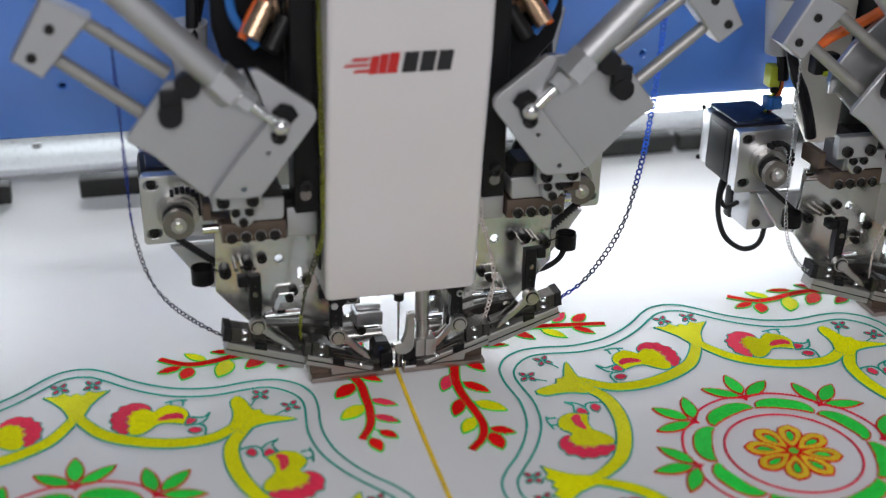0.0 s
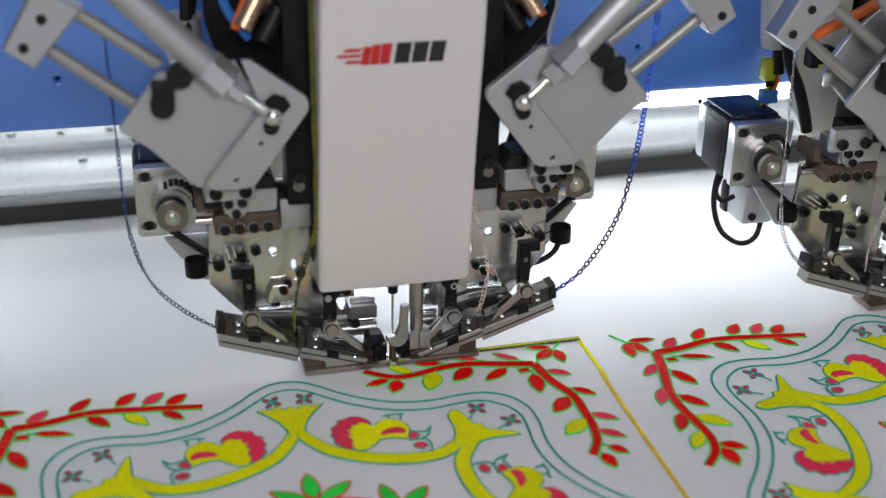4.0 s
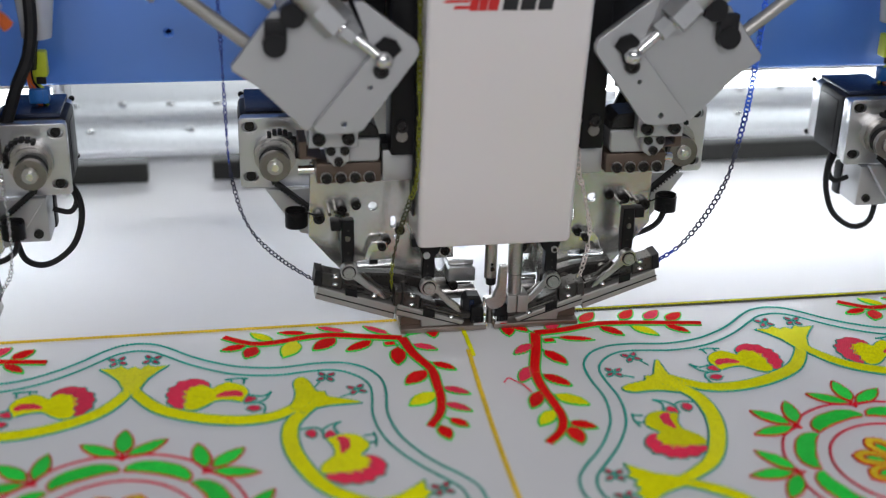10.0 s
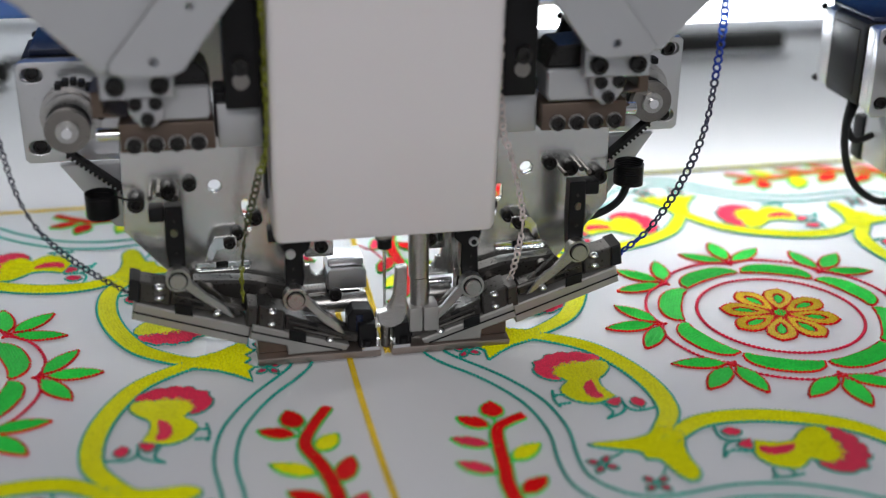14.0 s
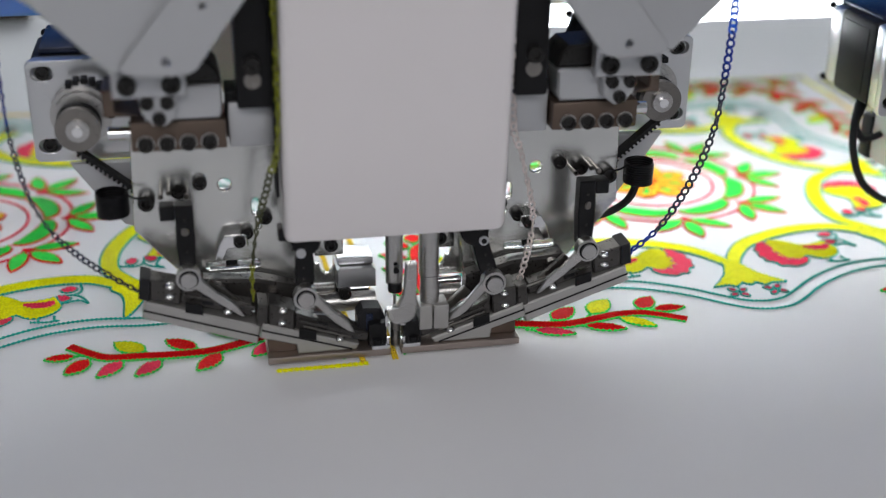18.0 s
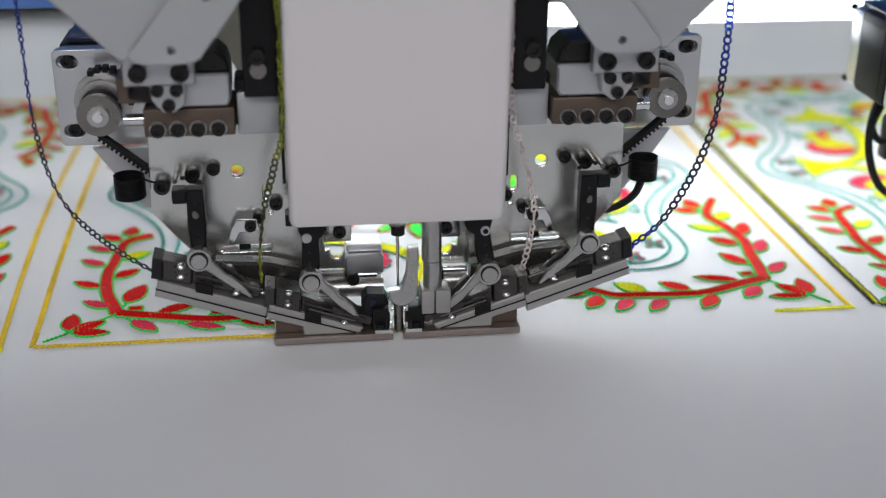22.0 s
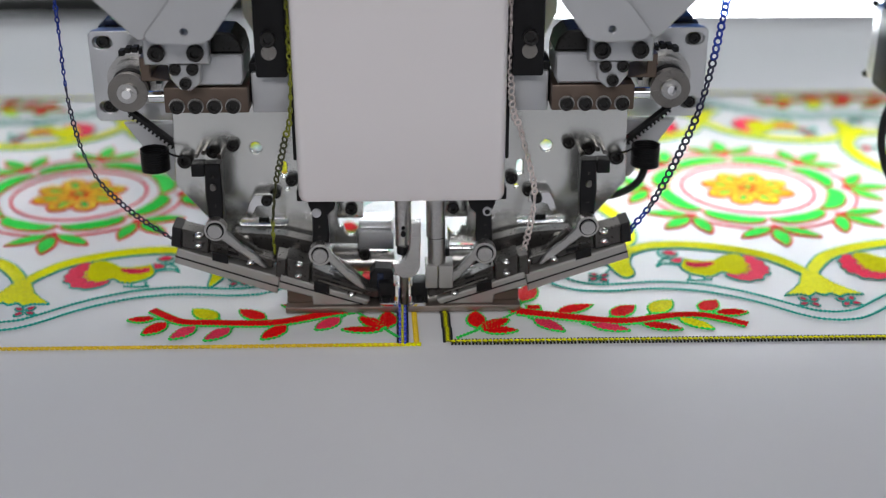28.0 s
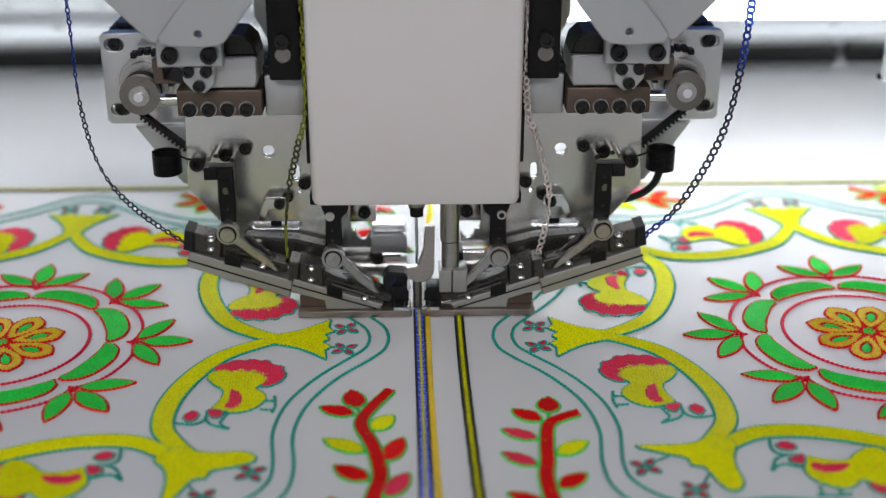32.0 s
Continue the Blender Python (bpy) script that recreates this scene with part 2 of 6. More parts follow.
T_GOLD = thread("golden_thread", (0.92, 0.62, 0.035), 900, 0.2)
T_RED = thread("red_thread", (0.82, 0.004, 0.006), 800, 1.2)
T_PINK = thread("pink_thread", (0.97, 0.045, 0.115), 800, 0.3)
T_GREEN = thread("green_thread", (0.035, 0.76, 0.085), 800, 0.9)
T_LIME = thread("lime_thread", (0.90, 0.86, 0.005), 800, 0.4)
T_TEAL = thread("teal_thread", (0.015, 0.42, 0.33), 900, 0.1)
T_LEAF = thread("bright_green_outline_thread", (0.03, 0.72, 0.10), 900, 0.1)
T_CRIMSON = thread("crimson_outline_thread", (0.82, 0.012, 0.06), 900, 0.1)
T_ROSE = thread("dusky_rose_thread", (0.66, 0.03, 0.10), 900, 0.3)


# ---- mesh helpers ----
def part(name, bm, mat, parent, label="", smooth=True):
    me = bpy.data.meshes.new(name)
    bm.to_mesh(me)
    bm.free()
    for p in me.polygons:
        p.use_smooth = smooth
    me.materials.append(mat)
    if smooth:
        me.set_sharp_from_angle(angle=radians(35))
    ob = new(name, me)
    ob.parent = parent
    return tagged(ob, label)


def thing(name, label, category, group="", kind="", at=(0, 0, 0)):
    ob = new(name)
    ob.empty_display_size = 0.01
    ob.location = at
    return tagged(ob, label, category, group, kind)


def add_box(bm, x0, x1, y0, y1, z0, z1, bevel=0.0006):
    x0, x1, y0, y1, z0, z1 = min(x0, x1), max(x0, x1), min(y0, y1), max(y0, y1), min(z0, z1), max(z0, z1)
    r = bmesh.ops.create_cube(bm, size=1, matrix=Matrix.Translation(((x0 + x1) / 2, (y0 + y1) / 2, (z0 + z1) / 2))
                              @ Matrix.Diagonal((x1 - x0, y1 - y0, z1 - z0, 1)))
    if bevel:
        es = {e for v in r["verts"] for e in v.link_edges}
        bmesh.ops.bevel(bm, geom=list(es), offset=min(bevel, 0.3 * min(x1 - x0, y1 - y0, z1 - z0)), segments=2, profile=0.5, affect="EDGES")
    return bm


def box(*a, **k):
    return add_box(bmesh.new(), *a, **k)


def add_rod(bm, p, q, r, r2=None, seg=20, bevel=0.0):
    p, q = Vector(p), Vector(q)
    d = q - p
    m = Matrix.Translation((p + q) / 2) @ d.to_track_quat("Z", "Y").to_matrix().to_4x4()
    bmesh.ops.create_cone(bm, cap_ends=True, segments=seg, radius1=r, radius2=r if r2 is None else r2, depth=d.length, matrix=m)
    return bm


def rod(*a, **k):
    return add_rod(bmesh.new(), *a, **k)


def add_prism(bm, pts, y0, y1, bevel=0.0005):
    """A plate: an outline in x and z, from y0 to y1."""
    y0, y1 = min(y0, y1), max(y0, y1)
    area = sum(a[0] * b[1] - b[0] * a[1] for a, b in zip(pts, pts[1:] + pts[:1]))
    if area < 0:
        pts = pts[::-1]
    lo = [bm.verts.new((x, y0, z)) for x, z in pts]
    hi = [bm.verts.new((x, y1, z)) for x, z in pts]
    fs = [bm.faces.new(lo), bm.faces.new(hi[::-1])]
    n = len(pts)
    for i in range(n):
        fs.append(bm.faces.new((lo[i], hi[i], hi[(i + 1) % n], lo[(i + 1) % n])[::-1]))
    bmesh.ops.recalc_face_normals(bm, faces=fs)
    if bevel:
        es = list({e for e in fs[0].edges} | {e for e in fs[1].edges})
        bmesh.ops.bevel(bm, geom=es, offset=bevel, segments=1, affect="EDGES")
    return bm


def prism(*a, **k):
    return add_prism(bmesh.new(), *a, **k)


def add_tube(bm, pts, r, seg=8, flat=1.0, up=None):
    """A round cord along points; flat squeezes it along up."""
    pts = [Vector(p) for p in pts]
    rings = []
    side0 = None
    for i, p in enumerate(pts):
        d = (pts[min(i + 1, len(pts) - 1)] - pts[max(i - 1, 0)]).normalized()
        if up is not None:
            s = d.cross(up).normalized()
        else:
            s = d.cross(Vector((0.31, 0.2, 0.93)) if side0 is None else side0).normalized()
            s = d.cross(s).normalized() if side0 is None else s.cross(d).normalized()
            side0 = s
        u = s.cross(d).normalized()
        rings.append([bm.verts.new(p + s * r * math.cos(a) + u * r * flat * math.sin(a)) for a in (math.tau * k / seg for k in range(seg))])
    for a, b in zip(rings, rings[1:]):
        for k in range(seg):
            bm.faces.new((a[k], a[(k + 1) % seg], b[(k + 1) % seg], b[k]))
    bm.faces.new(rings[0][::-1])
    bm.faces.new(rings[-1])
    return bm


def tube(*a, **k):
    return add_tube(bmesh.new(), *a, **k)


def spline(pts, steps=8, closed=False):
    """Catmull-Rom through points of any dimension."""
    n = len(pts)
    pts = [Vector(p) for p in pts]
    out = []
    for i in range(n if closed else n - 1):
        if closed:
            p0, p1, p2, p3 = pts[i - 1], pts[i], pts[(i + 1) % n], pts[(i + 2) % n]
        else:
            p0, p1, p2, p3 = pts[max(i - 1, 0)], pts[i], pts[i + 1], pts[min(i + 2, n - 1)]
        for k in range(steps):
            t = k / steps
            out.append(0.5 * (2 * p1 + (p2 - p0) * t + (2 * p0 - 5 * p1 + 4 * p2 - p3) * t * t + (3 * p1 - p0 - 3 * p2 + p3) * t ** 3))
    if not closed:
        out.append(pts[-1])
    return out


def holed_plate(name, outline, holes, y0, y1, mat, parent, label="", bevel=0.0004):
    """A flat plate with real holes: outlines in x and z, laid from y0 to y1."""
    cu = bpy.data.curves.new(name, "CURVE")
    cu.dimensions, cu.fill_mode = "2D", "BOTH"
    cu.extrude, cu.bevel_depth, cu.bevel_resolution = abs(y1 - y0) / 2 - bevel, bevel, 1
    for loop in (outline, *holes):
        sp = cu.splines.new("POLY")
        sp.points.add(len(loop) - 1)
        for p, (x, z) in zip(sp.points, loop):
            p.co = (x, z, 0, 1)
        sp.use_cyclic_u = True
    tmp = bpy.data.objects.new(name, cu)
    scene.collection.objects.link(tmp)
    me = bpy.data.meshes.new_from_object(tmp.evaluated_get(bpy.context.evaluated_depsgraph_get()))
    bpy.data.objects.remove(tmp)
    me.transform(Matrix.Translation((0, (y0 + y1) / 2, 0)) @ Matrix.Rotation(radians(90), 4, "X"))
    me.materials.clear()
    me.materials.append(mat)
    ob = new(name, me)
    ob.parent = parent
    return tagged(ob, label)


def ring(cx, cz, r, n=20):
    return [(cx + r * math.cos(math.tau * k / n), cz + r * math.sin(math.tau * k / n)) for k in range(n)]


def slot(x0, z0, x1, z1, r, n=8):
    a = math.atan2(z1 - z0, x1 - x0)
    return [(x1 + r * math.cos(a - math.pi / 2 + math.pi * k / n), z1 + r * math.sin(a - math.pi / 2 + math.pi * k / n)) for k in range(n + 1)] + \
           [(x0 + r * math.cos(a + math.pi / 2 + math.pi * k / n), z0 + r * math.sin(a + math.pi / 2 + math.pi * k / n)) for k in range(n + 1)]


def add_screw(bm, x, y, z, r, h=0.003):
    """A socket-head screw whose head faces the front."""
    n = 18
    loops = []
    for rr, yy in ((r, y), (r, y - h * 0.85), (r * 0.88, y - h), (r * 0.56, y - h), (r * 0.5, y - h * 0.4)):
        loops.append([bm.verts.new((x + rr * math.cos(math.tau * k / n), yy, z + rr * math.sin(math.tau * k / n))) for k in range(n)])
    for a, b in zip(loops, loops[1:]):
        for k in range(n):
            bm.faces.new((a[k], a[(k + 1) % n], b[(k + 1) % n], b[k]))
    bm.faces.new(loops[-1])
    return bm


def screw(*a, **k):
    return add_screw(bmesh.new(), *a, **k)


# ---- the hall and the machine's table ----
def structure(name, bm, mat, label, category):
    return tagged(part(name, bm, mat, None, smooth=False), label, category, kind="structure")


structure("floor", box(-6, 6, -5, 7, -0.80, -0.75, bevel=0), FLOOR, "green-grey painted concrete factory floor", "floor")
structure("ceiling", box(-6, 6, -5, 7, 3.50, 3.60, bevel=0), WALL, "plain grey hall ceiling", "ceiling")
structure("wall_south", box(-6, 6, -5.1, -5, -0.75, 3.5, bevel=0), WALL, "plain plastered hall wall", "wall")
structure("wall_north", box(-6, 6, 7, 7.1, -0.75, 3.5, bevel=0), WALL, "plain plastered hall wall", "wall")
structure("wall_west", box(-6.1, -6, -5, 7, -0.75, 3.5, bevel=0), WALL, "plain plastered hall wall", "wall")
structure("wall_east", box(6, 6.1, -5, 7, -0.75, 3.5, bevel=0), WALL, "plain plastered hall wall", "wall")

# daylight windows in the far wall, which the polished tray mirrors
def window(name, cx):
    w = tagged(new(name), "tall hall window with a white frame, bright with daylight", "window", kind="structure")
    w.location = (cx, 6.985, 2.3)
    for x0, x1, z0, z1 in ((-1.3, 1.3, -0.98, -0.9), (-1.3, 1.3, 0.9, 0.98), (-1.3, -1.2, -0.9, 0.9), (1.2, 1.3, -0.9, 0.9), (-0.04, 0.04, -0.9, 0.9)):
        part("window_frame", box(x0, x1, -0.03, 0.012, z0, z1, bevel=0.004), BED, w)
    for x0, x1 in ((-1.2, -0.04), (0.04, 1.2)):
        part("pane", box(x0, x1, 0.000, 0.010, -0.9, 0.9, bevel=0), GLASS_DAY, w, "bright daylit pane")


window("window_1", -2.9)
window("window_2", 0.2)
window("window_3", 3.3)

table = thing("machine_table", "pale laminate machine table under the fabric", "table")
part("tabletop", box(-2.6, 2.6, -1.15, 1.55, -0.035, -0.0035, bevel=0.003), BED, table)
for x in (-2.4, 0, 2.4):
    for y in (-1.0, 1.4):
        part("leg", box(x - 0.04, x + 0.04, y - 0.04, y + 0.04, -0.75, -0.035, bevel=0.004), BED, table)

# the blue beam that carries the heads, with its bolt holes
beam = thing("machine_beam", "glossy blue painted steel beam above the table", "beam")
BX, BZ0, BZ1, BY = 2.6, 0.125, 0.36, 0.130
holes = [ring(-0.184 + k * PITCH, 0.1555, 0.0036) for k in range(-6, 7)]
holed_plate("front_plate", [(-BX, BZ0), (BX, BZ0), (BX, BZ1), (-BX, BZ1)], holes, BY, BY + 0.012, BEAM, beam, bevel=0.002)
part("web", box(-BX, BX, BY + 0.012, BY + 0.22, BZ0 + 0.03, BZ1, bevel=0.002), BLACK, beam)
part("lower_flange", box(-BX, BX, BY + 0.012, BY + 0.030, BZ0 + 0.002, BZ0 + 0.03, bevel=0.001), BEAM, beam)
for x in (-2.55, 2.55):
    part("post", box(x - 0.05, x + 0.05, BY + 0.02, BY + 0.2, -0.75, BZ1, bevel=0.004), BEAM, beam)


def tube_lamp(x0, x1):
    lamp = thing("tube_lamp", "lit white tube lamp fixed below the blue beam", "lamp", "tube lamps under the beam")
    part("diffuser", box(x0, x1, 0.150, 0.176, 0.1052, 0.1160, bevel=0.003), TUBE_SIDE, lamp, "glowing white diffuser")
    part("led_strip", box(x0, x1, 0.1515, 0.1745, 0.1040, 0.1052, bevel=0), TUBE, lamp, "bright strip that shines down")
    part("housing", box(x0, x1, 0.148, 0.178, 0.1162, 0.1265, bevel=0.001), ALU, lamp)
    for x in (x0, x1):
        part("end_cap", box(x - 0.004, x + 0.004, 0.147, 0.179, 0.1035, 0.1260, bevel=0.001), ALU, lamp)
    return lamp


tube_lamp(-2.2, -0.256)
tube_lamp(-0.06, 2.2)


# ---- the embroidered fabric; it slides on the table with its holding frame ----
fabric = thing("embroidered_fabric", "white satin fabric with rows of colourful embroidered squares", "fabric")
clamp_frame = thing("fabric_clamp_frame", "aluminium frame rail with black clamping rods holding the fabric", "frame")


def sheet():
    bm = bmesh.new()
    nx, ny = 200, 120
    x0, x1, y0, y1 = -2.3, 2.3, -1.0, 0.70
    vs = [[None] * (ny + 1) for _ in range(nx + 1)]
    for i in range(nx + 1):
        for j in range(ny + 1):
            x, y = x0 + (x1 - x0) * i / nx, y0 + (y1 - y0) * j / ny
            z = 0.00025 * noise.noise(Vector((x * 6, y * 9, 0.3))) + 0.00012 * noise.noise(Vector((x * 21, y * 17, 2.3)))
            back = max(0.0, (y - 0.42) / 0.2)
            z += 0.0022 * min(1, back) * noise.noise(Vector((x * 9, y * 5, 5.1)))
            vs[i][j] = bm.verts.new((x, y, z))
    for i in range(nx):
        for j in range(ny):
            bm.faces.new((vs[i][j], vs[i + 1][j], vs[i + 1][j + 1], vs[i][j + 1]))
    return bm


part("cloth", sheet(), CLOTH, fabric, "smooth white satin ground")

# the frame at the back: clamping rods in lengths, a plate with bolts, a polished tray behind
RAIL_Y = 0.603
for x0, x1 in ((-1.75, -0.579), (-0.530, -0.234), (-0.182, 0.028), (0.095, 0.332), (0.337, 0.725), (0.777, 1.75)):
    part("clamping_rod", box(x0, x1, RAIL_Y, RAIL_Y + 0.016, 0.0035, 0.0195, bevel=0.002), ROD, clamp_frame, "black square clamping rod")
part("bar", box(-2.2, 2.2, RAIL_Y + 0.015 + 0.045, RAIL_Y + 0.015 + 0.125, 0.004, 0.010, bevel=0.001), PLATE, clamp_frame, "bright aluminium bar")
part("ledge", box(-2.2, 2.2, RAIL_Y + 0.015 + 0.127, RAIL_Y + 0.015 + 0.175, 0.004, 0.0165, bevel=0.001), PLATE, clamp_frame)
part("tray", box(-2.2, 2.2, RAIL_Y + 0.015 + 0.178, RAIL_Y + 0.015 + 0.62, 0.001, 0.006, bevel=0.001), PLATE, clamp_frame, "polished metal tray")


def dome_bolt(x, y, z, r=0.0042):
    bm = bmesh.new()
    bmesh.ops.create_uvsphere(bm, u_segments=14, v_segments=8, radius=r, matrix=Matrix.Translation((x, y, z)) @ Matrix.Diagonal((1, 1, 0.6, 1)))
    return bm


for k in range(-22, 23):
    part("bolt", dome_bolt(-0.5253 + 0.0414 * (k + 12), RAIL_Y + 0.015 + 0.152, 0.017), CHROME, clamp_frame)
    if k % 2 == 0:
        part("bolt", dome_bolt(-0.5487 + 0.0828 * (k / 2 + 6), RAIL_Y + 0.015 + 0.096, 0.0105), CHROME, clamp_frame)


# ---- the sequin feeders, one on each side of a head ----
def feeder(s, label):
    """s = -1: at the head's left, +1: at its right. x is given outwards."""
    f = thing("sequin_feeder", label, "sequin feeder", "sequin feeders")

    def X(pts):
        return [(s * x, z) for x, z in pts]

    def b(x0, x1, y0, y1, z0, z1, bevel=0.0006):
        return box(s * x0, s * x1, y0, y1, z0, z1, bevel=bevel)

    def scr(name, x, y, z, r, h=0.003, mat=BOLT, parent=f):
        return part(name, screw(s * x, y, z, r, h), mat, parent)

    # stepper motor with its face plate
    motor = part("motor", b(0.1022, 0.1438, 0.066, 0.100, 0.0802, 0.1218, 0.003), PLASTIC, f, "black core of a square stepper motor")
    part("front_bell", b(0.1025, 0.1435, 0.0567, 0.066, 0.0805, 0.1215, 0.0025), ALU, motor, "cast aluminium end bell")
    part("rear_bell", b(0.1030, 0.1430, 0.100, 0.112, 0.0810, 0.1210, 0.004), ALU, motor, "cast aluminium end bell")
    part("side_label", b(0.1436, 0.1442, 0.071, 0.095, 0.0850, 0.1170, 0.0002), BLACK, motor)
    for dx in (0.1045, 0.1415):
        for dz in (0.0825, 0.1195):
            part("tie_bolt", rod((s * dx, 0.1122, dz), (s * dx, 0.1135, dz), 0.0018, seg=10), BLACK, motor)
    # black cap; the blue beam's reflection is put into its colour
    part("top_cap", b(0.1060, 0.1400, 0.0670, 0.1080, 0.1212, 0.1243, 0.002), NAVY, motor)
    face = holed_plate("face_plate", X([(0.1025, 0.0795), (0.1425, 0.0795), (0.1440, 0.081), (0.1440, 0.1205), (0.1425, 0.122), (0.1025, 0.122)]),
                       [X(slot(0.1365, 0.117, 0.1395, 0.117, 0.0033)), X(slot(0.1365, 0.086, 0.1395, 0.086, 0.0033))], 0.0525, 0.0565, ALU, f)
    for z in (0.117, 0.086):
        scr("screw", 0.138, 0.0555, z, 0.0029, 0.003, BOLT, face)
    # drive pulley and belt
    bm = rod((s * 0.1235, 0.0525, 0.1005), (s * 0.1235, 0.0465, 0.1005), 0.0125, seg=32)
    add_rod(bm, (s * 0.1235, 0.0465, 0.1005), (s * 0.1235, 0.0435, 0.1005), 0.0105, seg=32)
    pul = part("pulley_flange", bm, STEEL, f)
    bm = rod((s * 0.1245, 0.0435, 0.0985), (s * 0.1245, 0.0385, 0.0985), 0.0075, seg=28)
    add_rod(bm, (s * 0.1245, 0.0385, 0.0980), (s * 0.1245, 0.0345, 0.0980), 0.0091, seg=32)
    part("pulley_disc", bm, DARK_STEEL, pul)
    part("toothed_belt", rod((s * 0.1245, 0.0432, 0.0985), (s * 0.1245, 0.0388, 0.0985), 0.0089, seg=24), RUBBER, f)
    part("hub", rod((s * 0.1245, 0.0345, 0.0980), (s * 0.1245, 0.0330, 0.0980), 0.0046, seg=24), STEEL, pul)
    part("shaft", rod((s * 0.1245, 0.0330, 0.0980), (s * 0.1245, 0.0315, 0.0980), 0.0021, seg=16), CHROME, pul)
    bm = bmesh.new()
    p, q = Vector((0.1255, 0, 0.0885)), Vector((0.0985, 0, 0.0655))
    d = (q - p).normalized()
    nrm = Vector((-d.z, 0, d.x))
    add_prism(bm, X([(v.x, v.z) for v in (p, q, q + nrm * 0.0016, p + nrm * 0.0016)]), 0.0385, 0.0440, 0)
    for k in range(16):
        o = p + d * (0.001 + k * 0.0022) + nrm * 0.0016
        add_prism(bm, X([(v.x, v.z) for v in (o, o + d * 0.0011, o + d * 0.0011 + nrm * 0.0012, o + nrm * 0.0012)]), 0.0385, 0.0440, 0)
    part("toothed_belt", bm, RUBBER, f, "black toothed drive belt", smooth=False)
    bm = bmesh.new()
    for k in range(9):
        a = radians(60 + k * 17)
        c = Vector((0.1215 + 0.0108 * math.cos(a), 0, 0.1050 + 0.0115 * math.sin(a)))
        add_box(bm, s * (c.x - 0.0012), s * (c.x + 0.0012), 0.040, 0.046, c.z - 0.0012, c.z + 0.0012, 0)
    part("toothed_belt", bm, RUBBER, f, smooth=False)
    # plates
    part("bracket_plate", prism(X([(0.1300, 0.0805), (0.0950, 0.0805), (0.0950, 0.0480), (0.1100, 0.0520), (0.1190, 0.0640)]), 0.044, 0.048), ALU_MATT, f)
    holed_plate("back_plate", X([(0.1040, 0.1000), (0.1056, 0.0540), (0.0938, 0.0395), (0.0830, 0.0275), (0.0600, 0.0215), (0.0365, 0.0205), (0.0346, 0.0393), (0.0330, 0.0560), (0.0330, 0.1060), (0.0640, 0.1060), (0.0640, 0.1000)]),
                [X(ring(0.0676, 0.0718, 0.0032)), X(slot(0.0553, 0.0590, 0.0553, 0.0635, 0.0020)), X(ring(0.0541, 0.0517, 0.0014)),
                 X(slot(0.0560, 0.0350, 0.0760, 0.0350, 0.0022))], 0.0325, 0.0365, ZINC, f, "bright zinc-plated back plate")
    for x, z, r in ((0.0778, 0.0738, 0.0030), (0.1000, 0.0672, 0.0036), (0.0867, 0.0718, 0.0034), (0.0595, 0.0500, 0.0027), (0.0515, 0.0565, 0.0030)):
        scr("screw", x, 0.0325, z, r, 0.006 if r > 0.003 else 0.0035)
    for x, z in ((0.0940, 0.0710), (0.0905, 0.0725), (0.0835, 0.0705)):
        part("pin", rod((s * x, 0.033, z), (s * x, 0.024, z), 0.0011, seg=12), DARK_STEEL, f)
    part("spring_wire", tube([(s * 0.1000, 0.024, 0.0705), (s * 0.104, 0.0245, 0.0712), (s * 0.1075, 0.026, 0.0722)], 0.0005, 6), BLACK, f)
    # coil spring
    turns, pts = 9, []
    for k in range(turns * 14 + 1):
        a = math.tau * k / 14
        pts.append((s * (0.1133 + 0.0062 * math.cos(a)), 0.0272 + 0.0062 * math.sin(a), 0.0735 - 0.0098 * k / (turns * 14)))
    bm = tube(pts, 0.00058, 6)
    part("coil_spring", bm, BLACK, f, "black coil spring")
    # cable loop
    if s > 0:
        part("cable", tube(spline([Vector((s * x, y, z)) for x, y, z in ((0.1145, 0.030, 0.064), (0.1125, 0.033, 0.054), (0.1060, 0.036, 0.0470), (0.0960, 0.038, 0.0440), (0.0860, 0.042, 0.0480))], 6), 0.0018, 8), RUBBER, f)
    # motor wiring: sleeve, plugs and loops of black cable
    def wire(name, pts, r, mat, label=""):
        return part(name, tube(spline([Vector((s * x, y, z)) for x, y, z in pts], 6), r, 8), mat, f, label)

    plug = part("plug", b(0.1005, 0.1120, 0.079, 0.088, 0.1262, 0.1352, 0.0012), BLUE_PLASTIC, f, "blue cable plug")
    part("latch", b(0.1035, 0.1090, 0.0775, 0.0792, 0.1280, 0.1352, 0.0004), BLUE_PLASTIC, plug)
    plug = part("plug", b(0.1050, 0.1125, 0.080, 0.089, 0.1420, 0.1570, 0.0012), YELLOW_PLASTIC, f, "yellow cable plug")
    part("latch", b(0.1060, 0.1115, 0.0785, 0.0802, 0.1385, 0.1425, 0.0004), BLACK, plug)
    for k, mat in enumerate((ORANGE_WIRE, ORANGE_WIRE, BLACK, YELLOW_PLASTIC)):
        wire("wire", ((0.1020 + 0.0024 * k, 0.083, 0.1345), (0.1010 + 0.0014 * k, 0.082, 0.1400), (0.1020 + 0.0008 * k, 0.081, 0.1490)), 0.0008, mat)
        wire("wire", ((0.1030 + 0.0022 * k, 0.083, 0.1270), (0.1060 + 0.0014 * k, 0.084, 0.1245), (0.1080 + 0.0014 * k, 0.086, 0.1225)), 0.0008, mat)
    wire("cable_sleeve", ((0.1028, 0.080, 0.1475), (0.1045, 0.080, 0.1600), (0.1065, 0.080, 0.1720), (0.1060, 0.082, 0.2000), (0.0990, 0.082, 0.2350), (0.0950, 0.082, 0.2900)), 0.0040, PLASTIC, "black cable sleeve")
